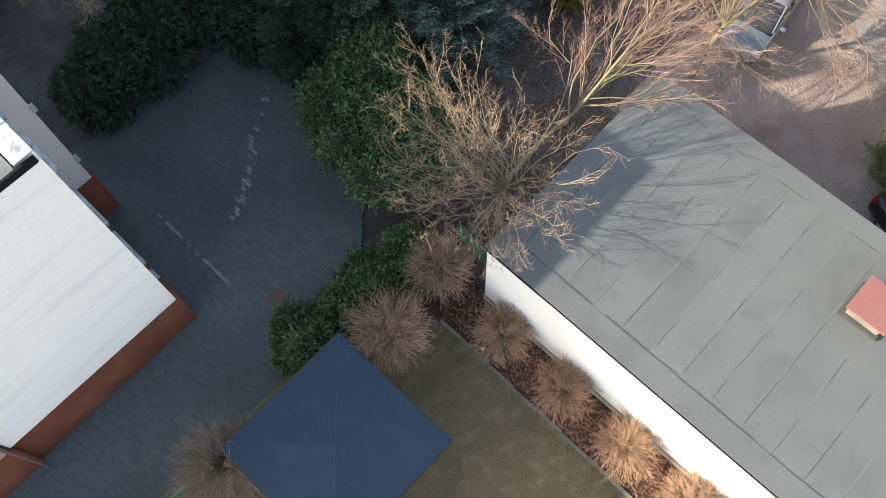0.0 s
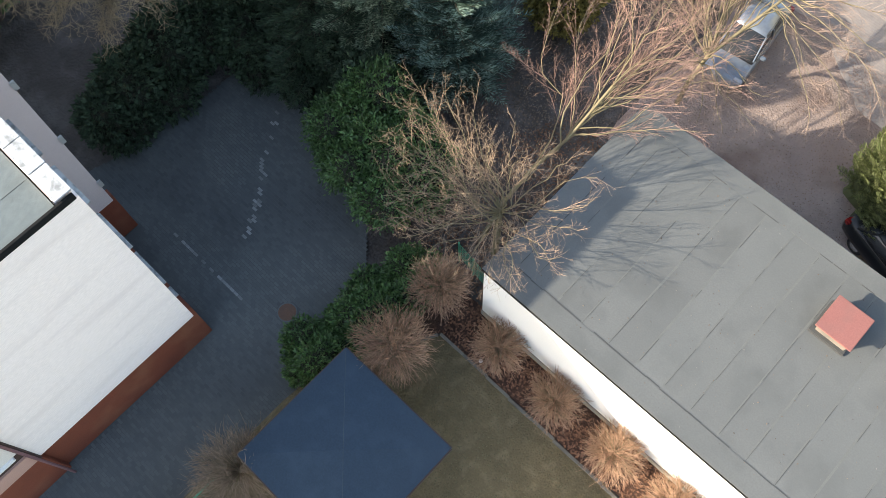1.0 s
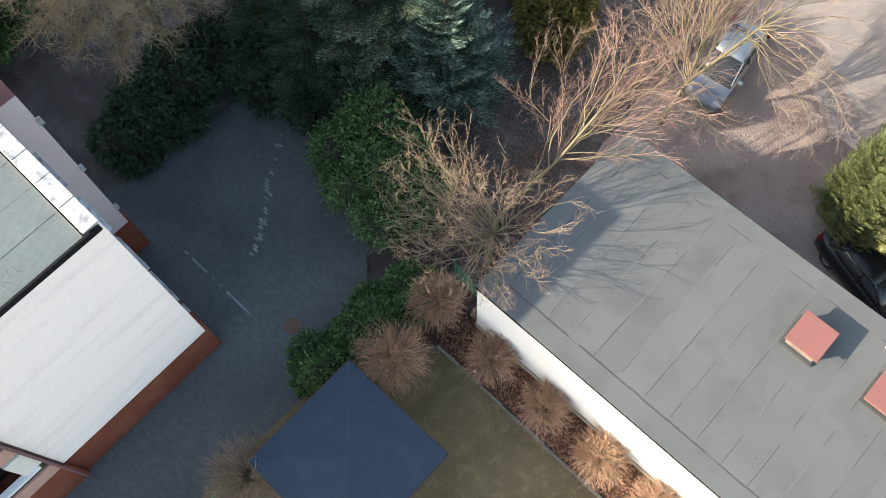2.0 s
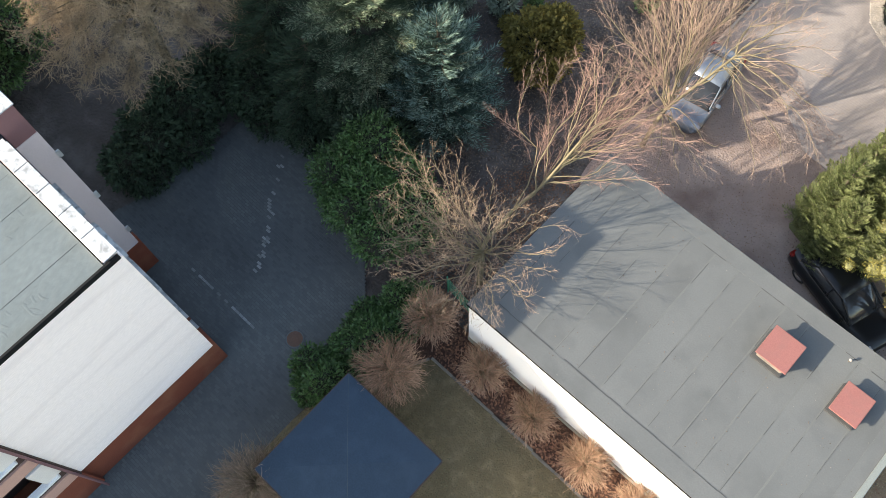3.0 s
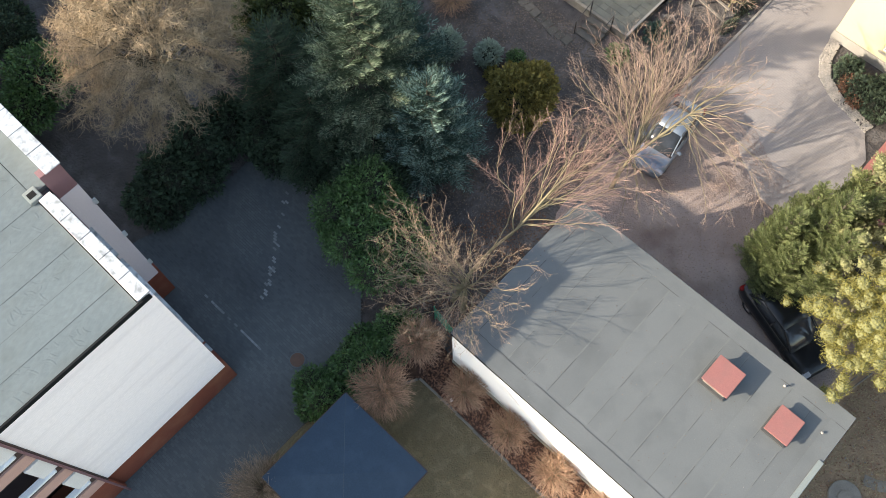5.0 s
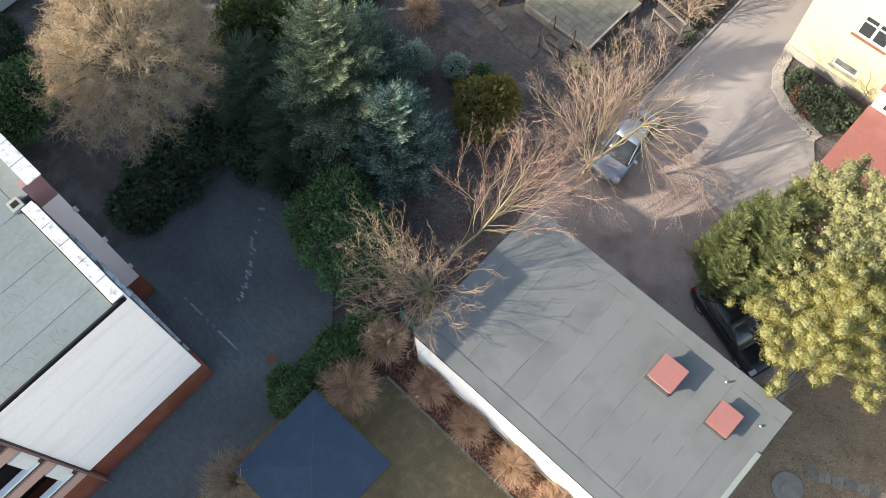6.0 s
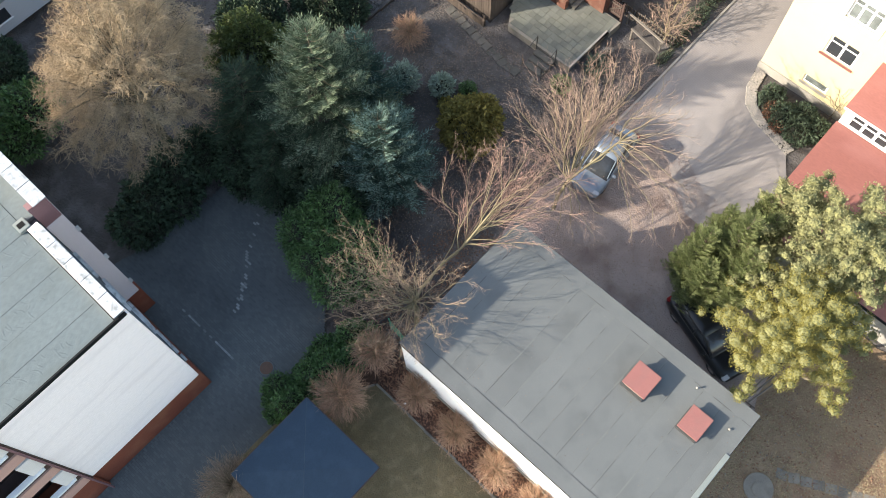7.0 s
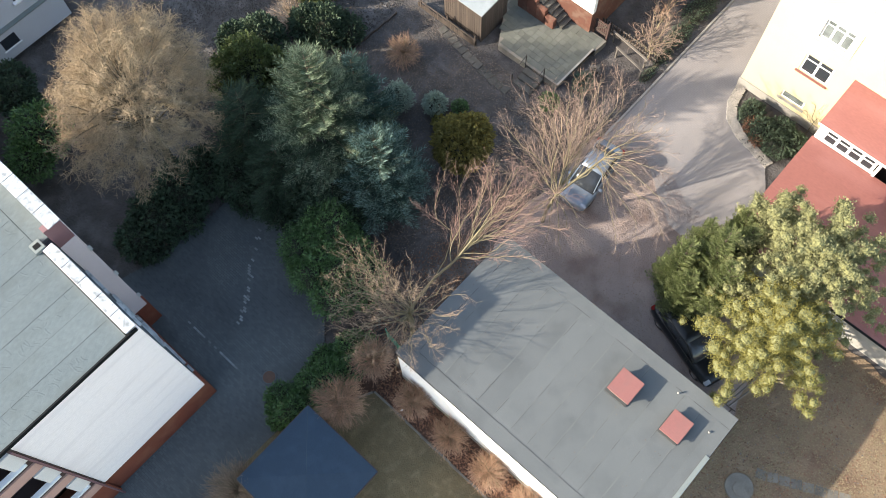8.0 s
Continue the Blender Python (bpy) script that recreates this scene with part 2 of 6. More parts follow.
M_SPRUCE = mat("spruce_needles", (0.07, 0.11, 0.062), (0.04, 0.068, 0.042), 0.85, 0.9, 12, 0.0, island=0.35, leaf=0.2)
M_SPRUCE_TIP = mat("spruce_pale_sprig", (0.195, 0.245, 0.165), (0.11, 0.15, 0.098), 0.8, 0.9, 12, 0.0, island=0.4, leaf=0.25)
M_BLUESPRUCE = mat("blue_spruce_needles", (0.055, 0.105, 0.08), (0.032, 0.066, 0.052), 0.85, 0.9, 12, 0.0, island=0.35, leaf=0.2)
M_BLUE_TIP = mat("blue_spruce_pale_sprig", (0.185, 0.275, 0.237), (0.1, 0.17, 0.143), 0.8, 0.9, 12, 0.0, island=0.4, leaf=0.25)
M_THUJA_TIP = mat("thuja_pale_sprig", (0.235, 0.26, 0.115), (0.165, 0.19, 0.085), 0.8, 0.9, 12, 0.0, island=0.3, leaf=0.35)
M_JUNIPER = mat("juniper_green", (0.085, 0.12, 0.075), (0.05, 0.075, 0.045), 0.8, 0.9, 12, 0.0, island=0.4, leaf=0.25)
M_YEW = mat("dark_yew", (0.044, 0.076, 0.038), (0.024, 0.044, 0.026), 0.8, 0.9, 12, 0.0, island=0.45)
M_LAUREL = mat("laurel_leaves", (0.085, 0.165, 0.052), (0.045, 0.098, 0.032), 0.42, 0.9, 12, 0.0, island=0.5, leaf=0.2)
M_THUJA = mat("thuja_green", (0.185, 0.215, 0.084), (0.115, 0.148, 0.06), 0.8, 0.9, 12, 0.0, island=0.3, leaf=0.35)
M_YELLOWGREEN = mat("yellow_green_leaves", (0.255, 0.228, 0.06), (0.17, 0.165, 0.048), 0.8, 0.7, 12, 0.0, island=0.25, leaf=0.4)
M_OLIVE = mat("olive_leaves", (0.255, 0.255, 0.13), (0.18, 0.19, 0.097), 0.85, 0.7, 12, 0.0, island=0.25, leaf=0.4)
M_GOLD = mat("golden_thuja", (0.22, 0.18, 0.045), (0.12, 0.115, 0.035), 0.8, 1.5, 12, 0.0, island=0.4, leaf=0.3)
M_SILVER = mat("silver_leaves", (0.28, 0.35, 0.28), (0.18, 0.24, 0.19), 0.8, 1.5, 12, 0.0, island=0.3, leaf=0.25)
# near-black filler: the shade inside the foliage is put into this colour
M_DARKCORE = mat("inner_shade", (0.022, 0.026, 0.016), (0.03, 0.026, 0.018), 0.95, 2, 15, 0.3)
M_BLACKCAR = mat("black_car_paint", (0.006, 0.008, 0.011), (0.006, 0.007, 0.009), 0.32, 2, 10, 0.0, coat=0.15, spec=0.3)
M_SILVERCAR = mat("silver_car_paint", (0.2, 0.24, 0.29), (0.175, 0.21, 0.255), 0.32, 2, 10, 0.0, metal=0.5, coat=0.4)
M_TYRE = mat("tyre_rubber", (0.02, 0.02, 0.02), (0.03, 0.03, 0.03), 0.9, 5, 40, 0.2)
M_CHROME = mat("chrome", (0.65, 0.65, 0.66), (0.6, 0.6, 0.6), 0.2, 5, 40, 0.0, metal=0.9)
M_REDLAMP = mat("red_lamp_lens", (0.2, 0.012, 0.012), (0.16, 0.01, 0.01), 0.2, 5, 40, 0.0)
M_LAMP = mat("clear_lamp_lens", (0.35, 0.37, 0.4), (0.3, 0.31, 0.34), 0.15, 5, 40, 0.0)


# ---- building blocks ----
BASE = {}


def thing(name, base, label, category, group="", kind=""):
    ob = new(name)
    ob.location = base
    ob.empty_display_size = 0.3
    BASE[ob.name] = Vector(base)
    return tagged(ob, label, category, group, kind)


def part(name, bm, material, parent=None, label="", smooth=False):
    """Links bm, written in world metres, as one mesh under parent."""
    o = BASE.get(parent.name, Vector()) if parent else Vector()
    if isinstance(bm, bmesh.types.BMesh):
        bmesh.ops.translate(bm, verts=bm.verts, vec=-o)
        me = bpy.data.meshes.new(name)
        bm.to_mesh(me)
        bm.free()
    else:
        v, f = bm
        me = bpy.data.meshes.new(name)
        me.from_pydata([(p[0] - o.x, p[1] - o.y, p[2] - o.z) for p in v], [], f)
    me.materials.append(material)
    if smooth:
        me.polygons.foreach_set("use_smooth", [True] * len(me.polygons))
    ob = new(name, me)
    if parent:
        ob.parent = parent
        BASE[ob.name] = o
    if label:
        ob["label"] = label
    return ob


def structure(name, bm, material, label, category):
    return tagged(part(name, bm, material), label, category, kind="structure")


def box(x0, x1, y0, y1, z0, z1, bevel=0.0, bm=None):
    bm = bm or bmesh.new()
    m = Matrix.LocRotScale(((x0 + x1) / 2, (y0 + y1) / 2, (z0 + z1) / 2), None, (abs(x1 - x0), abs(y1 - y0), abs(z1 - z0)))
    r = bmesh.ops.create_cube(bm, size=1, matrix=m)
    if bevel:
        edges = {e for v in r["verts"] for e in v.link_edges}
        bmesh.ops.bevel(bm, geom=list(edges), offset=bevel, segments=2, affect="EDGES")
    return bm


def cyl(x, y, z0, z1, r, sides=16, r2=None, bm=None, bevel=0.0):
    bm = bm or bmesh.new()
    res = bmesh.ops.create_cone(bm, cap_ends=True, segments=sides, radius1=r, radius2=r if r2 is None else r2, depth=z1 - z0,
                          matrix=Matrix.Translation((x, y, (z0 + z1) / 2)))
    if bevel:
        edges = {e for v in res["verts"] for e in v.link_edges if abs(e.verts[0].co.z - e.verts[1].co.z) < 1e-4}
        bmesh.ops.bevel(bm, geom=list(edges), offset=bevel, segments=2, affect="EDGES")
    return bm


def bar(a, b, r, sides=6, bm=None, square=False):
    """A round or square bar from a to b."""
    bm = bm or bmesh.new()
    a, b = Vector(a), Vector(b)
    d = b - a
    m = Matrix.Translation((a + b) / 2) @ d.to_track_quat("Z", "Y").to_matrix().to_4x4()
    if square:
        bmesh.ops.create_cube(bm, size=1, matrix=m @ Matrix.Diagonal((2 * r, 2 * r, d.length, 1)))
    else:
        bmesh.ops.create_cone(bm, cap_ends=True, segments=sides, radius1=r, radius2=r, depth=d.length, matrix=m)
    return bm


def prism(points, z0, z1):
    """A flat-topped slab over a polygon."""
    bm = bmesh.new()
    top = [bm.verts.new((x, y, z1)) for x, y in points]
    low = [bm.verts.new((x, y, z0)) for x, y in points]
    n = len(points)
    f = bm.faces.new(top)
    for i in range(n):
        bm.faces.new((top[i], low[i], low[(i + 1) % n], top[(i + 1) % n]))
    bmesh.ops.triangulate(bm, faces=[f])
    bmesh.ops.recalc_face_normals(bm, faces=bm.faces)
    return bm


def uneven(points, step=0.4, amount=0.12, seed=0):
    """The polygon with its sides broken into short uneven stretches."""
    rng = random.Random(seed)
    out = []
    n = len(points)
    for i in range(n):
        a, b = Vector(points[i]), Vector(points[(i + 1) % n])
        k = max(1, int((b - a).length / step))
        for j in range(k):
            p = a.lerp(b, j / k)
            q = noise.noise_vector(Vector((p.x * 0.7, p.y * 0.7, seed))) * amount * 2
            out.append((p.x + q.x + rng.uniform(-1, 1) * amount * 0.4, p.y + q.y + rng.uniform(-1, 1) * amount * 0.4))
    return out


def smoothstep(v, a, b):
    t = min(1, max(0, (v - a) / (b - a)))
    return t * t * (3 - 2 * t)


def ground_z(x, y):
    """The yard lies a metre lower than the lawn and the drive."""
    return -1.0 * (1 - smoothstep(x, -8.6, -5.8)) * (1 - smoothstep(y, 8.5, 12.5))


def inside(x, y, poly):
    hit = False
    n = len(poly)
    for i in range(n):
        (x1, y1), (x2, y2) = poly[i], poly[(i + 1) % n]
        if (y1 > y) != (y2 > y) and x < (x2 - x1) * (y - y1) / (y2 - y1) + x1:
            hit = not hit
    return hit


# ---- ground ----
xs = [-1500, -500, -200, -90, -60] + [-45 + 0.6 * i for i in range(126)] + [40, 60, 100, 250, 600, 1500]
ys = [-1500, -500, -200, -90, -50] + [-32 + 0.6 * i for i in range(160)] + [75, 100, 200, 600, 1500]
gv = [(x, y, ground_z(x, y) + 0.035 * noise.noise(Vector((x * 0.8, y * 0.8, 3))) - 0.04) for x in xs for y in ys]
ny = len(ys)
gf = [(i * ny + j, (i + 1) * ny + j, (i + 1) * ny + j + 1, i * ny + j + 1) for i in range(len(xs) - 1) for j in range(ny - 1)]
structure("ground", (gv, gf), M_SOIL, "dark bare garden soil with scattered dead leaves", "ground")

YARD = [(-7.9, -16), (-7.9, -3.5), (-7.9, -1.0), (-7.8, 1.0), (-8.4, 2.0), (-9.3, 2.9), (-9.4, 4.0), (-9.5, 5.4), (-10.6, 6.6), (-12.6, 7.3),
        (-14.3, 8.3), (-15.2, 8.9), (-18.6, 7.7), (-18.9, 4.0), (-19.1, 2.2), (-19.4, 1.0), (-19.4, -16)]
LAWN = [(-8.0, -16), (12, -16), (12, 4.95), (-5.8, 5.25), (-6.7, 3.6), (-7.9, 1.0)]
BED = [(-7.6, 6.5), (-6.4, 4.2), (-5.85, 5.3), (12, 5.0), (12, 6.7), (-6.0, 6.8)]
DIRT = [(-5.0, 13.0), (-6.6, 14.6), (-6.9, 16.0), (-6.6, 17.5), (-6.3, 24.6), (-3.9, 24.4), (-0.8, 22.4), (1.4, 22.2), (3.0, 21.0), (6.4, 18.6), (6.9, 15.2), (6.6, 12.5)]
ROAD = [(-6.29, 22.6), (-6.29, 60), (-2.9, 60), (-3.05, 29.9), (-2.75, 28.6), (-2.2, 27.7), (-1.2, 27.1), (0.9, 26.6), (1.7, 25.4), (1.75, 20.6), (-0.9, 20.9), (-2.4, 22.0), (-3.9, 23.1)]
EARTH = [(6.5, 4), (30, 4), (30, 21.2), (7.2, 21.2), (6.8, 19.0), (6.3, 16.0)]
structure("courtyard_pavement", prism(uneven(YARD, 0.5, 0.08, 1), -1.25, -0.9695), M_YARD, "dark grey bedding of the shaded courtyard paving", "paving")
structure("lawn", prism(uneven(LAWN, 0.5, 0.05, 2), -1.2, -0.005), M_LAWN, "dull olive winter lawn behind the garage", "lawn")
structure("planting_bed", prism(uneven(BED, 0.5, 0.06, 3), -1.0, 0.012), M_MULCH, "red-brown bark mulch bed along the garage wall", "planting bed")
structure("drive", prism(uneven(DIRT, 0.4, 0.2, 4), -0.3, 0.014), M_DIRT, "pinkish packed earth drive with leaves and stones", "drive")
structure("road", prism(uneven(ROAD, 0.4, 0.03, 5), -0.3, 0.032), M_ROAD, "pale grey-lilac paved lane past the yellow house", "road")
structure("rough_ground", prism(uneven(EARTH, 0.5, 0.15, 6), -0.3, 0.006), M_EARTH, "brown earth with sparse dead grass", "ground")


# ---- apartment building ----
def pierced(x0, x1, z0, z1, y0, y1, holes):
    """A wall along x with rectangular openings (xa, xb, za, zb) right through it."""
    bm = bmesh.new()
    cx = sorted({x0, x1, *(h[0] for h in holes), *(h[1] for h in holes)})
    for xa, xb in zip(cx, cx[1:]):
        z = z0
        for h in sorted((h for h in holes if h[0] <= xa and xb <= h[1]), key=lambda h: h[2]):
            if h[2] > z:
                box(xa, xb, y0, y1, z, h[2], bm=bm)
            z = h[3]
        if z < z1:
            box(xa, xb, y0, y1, z, z1, bm=bm)
    bmesh.ops.remove_doubles(bm, verts=bm.verts, dist=1e-4)
    return bm


def window(parent, x0, x1, z0, z1, y, face, panes=2, sill=None, top_light=0.3, pane=None):
    """A window set in an opening whose outside looks along face * y: glass, frame with bars, and a sill."""
    gy = y - 0.10 * face
    w = part("window", box(x0, x1, gy - 0.008, gy + 0.008, z0, z1), pane or M_GLASS, parent)
    fr = bmesh.new()
    ya, yb = gy - 0.03, gy + 0.03
    box(x0, x1, ya, yb, z1 - 0.07, z1, bm=fr)
    box(x0, x1, ya, yb, z0, z0 + 0.07, bm=fr)
    for k in range(panes + 1):
        c = min(max(x0 + (x1 - x0) * k / panes, x0 + 0.04), x1 - 0.04)
        box(c - 0.055, c + 0.055, ya + 0.002, yb - 0.002, z0 + 0.07, z1 - 0.07, bm=fr)
    if top_light:
        zt = z1 - (z1 - z0) * top_light
        box(x0 + 0.08, x1 - 0.08, ya + 0.004, yb - 0.004, zt - 0.035, zt + 0.035, bm=fr)
    part("frame", fr, M_WHITEPAINT, w, "white painted frame")
    if sill:
        part("sill", box(x0 - 0.12, x1 + 0.12, min(y - 0.08 * face, y + 0.12 * face), max(y - 0.08 * face, y + 0.12 * face), z0 - 0.06, z0 - 0.004, 0.01), sill, w)
    return w


GX, RZ = -11.37, 9.85        # gable plane and roof height
apt = thing("apartment_building", (-17, -4, -1.0), "three-storey apartment block with white gable and red plinth", "building")
part("gable_wall", box(-11.75, GX, -5.42, 0.28, 1.42, 9.72, 0.01), M_STUCCO, apt, "white stucco gable wall")
part("plinth", box(-12.1, -11.66, -5.5, 0.40, -1.25, 1.42, 0.015), M_BRICKRED, apt, "dark red clinker plinth")
part("plinth", box(-24, -12.1, 0.05, 0.40, -1.25, 1.42), M_BRICKRED, apt, "dark red clinker plinth")
NW = [(wx - 0.6, wx + 0.6, fz, fz + 1.35) for fz in (2.3, 5.05, 7.8) for wx in (-15.0, -13.1)]
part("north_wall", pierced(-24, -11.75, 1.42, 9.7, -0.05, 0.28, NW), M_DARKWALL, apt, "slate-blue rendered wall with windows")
part("west_wall", box(-24.3, -24, -16, 1.0, -1.2, 9.7), M_STUCCO, apt)
part("south_wall", box(-24, -12.9, -16.3, -16, -1.2, 9.7), M_STUCCO, apt)
part("roof_deck", box(-24, -11.42, -16, -0.2, 9.55, RZ - 0.03), M_DARKTRIM, apt)
for h in NW:
    window(apt, *h, 0.28, 1, 2, M_CAP, 0)
# roofing sheets run across the block, one metre wide
rng = random.Random(5)
x = GX - 0.04
i = 0
while x > -23.4:
    w = 0.98
    b = box(x - w, x, -16, -0.22, RZ - 0.03, RZ + 0.004 + 0.005 * (i % 2), 0.003)
    part("roofing_sheet", b, M_GREENROOF, apt)
    part("lap_seam", box(x - 0.010, x + 0.002, -16, -0.3, RZ, RZ + 0.0115), M_SEAM, apt)
    x -= w - 0.01
    i += 1
rngw = random.Random(17)                 # felt wrinkles
WV_, WF_ = [], []
for k in range(700):
    wx, wy = rngw.uniform(-23.2, -11.6), rngw.uniform(-9.5, -0.5)
    if noise.noise(Vector((wx * 0.5, wy * 0.5, 2))) < -0.15:
        continue
    n = len(WV_)
    ln_, a, cv, hh = rngw.uniform(0.14, 0.5), rngw.gauss(0.5, 0.4), rngw.gauss(0, 0.35), rngw.uniform(0.002, 0.006)
    for i in range(7):
        u = i / 6 - 0.5
        c = Vector((wx + math.cos(a + cv * u) * ln_ * u, wy + math.sin(a + cv * u) * ln_ * u, RZ + 0.004))
        q = Vector((-math.sin(a), math.cos(a), 0)) * 0.035
        WV_ += [c - q, c + Vector((0, 0, hh * (1 - 4 * u * u) + 0.004)), c + q]
    for i in range(6):
        b = n + 3 * i
        WF_ += [(b, b + 3, b + 4, b + 1), (b + 1, b + 4, b + 5, b + 2)]
tagged(part("felt_wrinkle", (WV_, WF_), M_GREENROOF, apt, smooth=True), kind="stuff")
part("gable_flashing", box(GX - 0.035, GX + 0.05, -16, 0.22, 9.70, RZ + 0.055, 0.012), M_DARKTRIM, apt, "black roof edge flashing")
part("parapet", box(-16.2, GX - 0.11, -0.18, 0.24, 9.6, 9.96), M_STUCCO, apt)
for k in range(5):                       # sheet-metal parapet caps, each about a metre long
    x1 = GX - 0.02 - k * 0.93
    part("parapet_cap", box(x1 - 0.915, x1, -0.17, 0.28, 9.96, 10.0 + 0.004 * (k % 2), 0.012), M_CAP, apt, "pale galvanised parapet cap")
# taller north bay
PX = -16.25
part("bay_wall", box(PX - 0.3, PX, 0.3, 1.02, 1.42, 9.25, 0.01), M_PINK, apt, "lilac-grey rendered bay wall")
part("bay_top", box(PX - 0.3, PX - 0.003, 0.3, 1.015, 9.254, 10.66, 0.01), M_MAROON, apt, "maroon painted upper bay wall")
part("bay_plinth", box(PX - 0.5, PX - 0.22, 0.42, 1.12, -1.25, 1.42), M_BRICKRED, apt, "dark red clinker plinth")
part("bay_front", box(-24, PX - 0.3, 0.7, 1.0, -1.2, 10.66), M_STUCCO, apt)
part("bay_roof", box(-24, PX - 0.3, -0.2, 0.7, 9.6, RZ + 0.02), M_GREENROOF, apt)
for k in range(8):
    x1 = PX + 0.04 - k * 0.95
    part("parapet_cap", box(x1 - 0.935, x1, 0.5, 1.06, 10.66, 10.70 + 0.004 * (k % 2), 0.012), M_CAP, apt, "pale galvanised parapet cap")
for k in range(3):
    z = 2.4 + 2.7 * k
    part("ledge", box(PX - 0.02, PX + 0.035, 0.99, 1.13, z, z + 0.35, 0.01), M_CAP, apt, "small pale ledge")
    part("ledge", box(-12.6 - k * 1.15, -12.2 - k * 1.15, 0.29, 0.40, 1.45 + 1.9 * k, 1.52 + 1.9 * k, 0.008), M_CAP, apt, "pale window ledge")
v = part("roof_outlet", box(-16.72, -16.22, -0.42, 0.02, RZ, RZ + 0.16, 0.02), M_LIGHTMETAL, apt, "galvanised roof outlet box")
# no hole: a flat black plate stands in for the shade inside it
part("opening", box(-16.58, -16.36, -0.34, -0.08, RZ + 0.162, RZ + 0.17), M_DARKTRIM, v)
# loggia front beyond the gable, three storeys
part("corner_board", box(-11.5, GX + 0.06, -5.56, -5.43, 1.35, 9.74, 0.01), M_BROWN, apt, "brown corner board and downpipe")
part("downpipe", bar((GX + 0.10, -5.50, -0.9), (GX + 0.10, -5.50, 9.6), 0.045, 10), M_MAROON, apt, "red-brown downpipe")
part("loggia_back", box(-12.9, -12.6, -16, -5.55, -1.2, 9.6), M_LOGGIA, apt, "dull maroon loggia back wall")
for k in range(3):
    top = 9.60 - 2.76 * k
    part("slab", box(-12.6, -11.45, -16, -5.57, top - 0.14, top, 0.01), M_LOGGIA, apt, "dull brown balcony slab")
    part("end_panel", box(-11.62, GX + 0.02, -6.15, -5.57, top - 1.50, top - 0.16, 0.01), M_BEIGE, apt, "beige end panel of the loggia")
    for y0 in (-9.6, -13.4):
        part("pier", box(-12.58, GX - 0.04, y0 - 0.25, y0, top - 1.5, top - 0.145), M_BROWN, apt, "brown loggia pier")
    part("rail", box(-11.50, GX + 0.10, -15.9, -5.72, top - 1.63, top - 1.50, 0.015), M_WHITEPAINT, apt, "white balcony hand rail")
    part("parapet_board", box(-11.56, GX - 0.05, -15.9, -5.60, top - 2.05, top - 1.62), M_BROWN, apt, "dark brown balcony board")
    part("parapet_panel", box(-11.5, GX + 0.02, -15.9, -5.58, top - 2.75, top - 2.055, 0.01), M_SALMON, apt, "salmon balcony front panel")
    lamp_bm = cyl(-11.95, -6.72, top - 0.62, top - 0.40, 0.09, 12, 0.06)
    part("wall_lamp", lamp_bm, M_WHITEPAINT, apt, "small white lamp")
part("plinth", box(-12.4, -11.5, -16, -5.5, -1.2, 1.30), M_BRICKRED, apt, "dark red clinker plinth")

# unseen block, added so its shadow covers the ground below the weeping tree
low = thing("unseen_shade_block", (-33, -7, -1.0), "unseen plain block added to shade the ground behind the apartment block", "building")
part("body", box(-42, -24.31, -16, 0.9, -1.2, 6.2), M_STUCCO, low)
part("roof", box(-42.1, -24.31, -16.1, 1.0, 6.2, 6.3), M_GREENROOF, low)

# ---- garage ----
X0, X1, Y0, Y1, GZ = -5.36, 6.72, 6.62, 13.69, 3.9
gar = thing("garage_building", (0.7, 10.1, 0.0), "long white flat-roofed garage with grey bitumen roof", "garage")
part("south_wall", box(X0, X1, Y0, Y0 + 0.25, 0.36, GZ - 0.14), M_WHITEWALL, gar, "sunlit white rendered wall")
part("north_wall", box(X0, X1, Y1 - 0.25, Y1, 0.36, GZ - 0.14), M_WHITEWALL, gar)
part("west_wall", box(X0, X0 + 0.25, Y0 + 0.25, Y1 - 0.25, 0.36, GZ - 0.14), M_WHITEWALL, gar)
part("east_wall", box(X1 - 0.25, X1, Y0 + 0.25, Y1 - 0.25, 0.36, GZ - 0.14), M_WHITEWALL, gar)
part("plinth", box(X0 - 0.03, X1 + 0.03, Y0 - 0.03, Y1 + 0.03, -0.5, 0.36, 0.015), M_CONCRETE, gar, "grey concrete plinth")
part("roof_slab", box(X0 - 0.08, X1 + 0.08, Y0 - 0.05, Y1 + 0.10, GZ - 0.14, GZ - 0.02, 0.015), M_DARKTRIM, gar, "dark roof slab edge")
STRIP = 0.62                                     # perimeter strips overlap the sheets
rng = random.Random(11)
x, i = X0 + 0.30, 0
while x < X1 - 0.2:
    w = min(0.89 * rng.uniform(0.97, 1.03), X1 - 0.2 - x)
    part("roofing_sheet", box(x, x + w - 0.0005, Y0 + 0.2, Y1 - 0.2, GZ - 0.02, GZ + 0.012 + 0.001 * (i % 2)), M_BITUMEN, gar)
    if i:                                        # lap, with a broken tar line in it
        part("lap_strip", box(x - 0.045, x + 0.015, Y0 + 0.3, Y1 - 0.3, GZ - 0.01, GZ + 0.0155), M_LAP, gar)
        y = Y0 + STRIP + rng.uniform(0, 0.3)
        while y < Y1 - 0.7:
            ln_ = rng.uniform(0.3, 1.6)
            e = min(y + ln_, Y1 - STRIP)
            part("tar_seam", box(x - 0.006, x + 0.003 + rng.uniform(0, 0.009), y, e, GZ - 0.01, GZ + 0.0175), M_TAR, gar)
            y = e + rng.uniform(0.3, 1.8)
    x += w
    i += 1
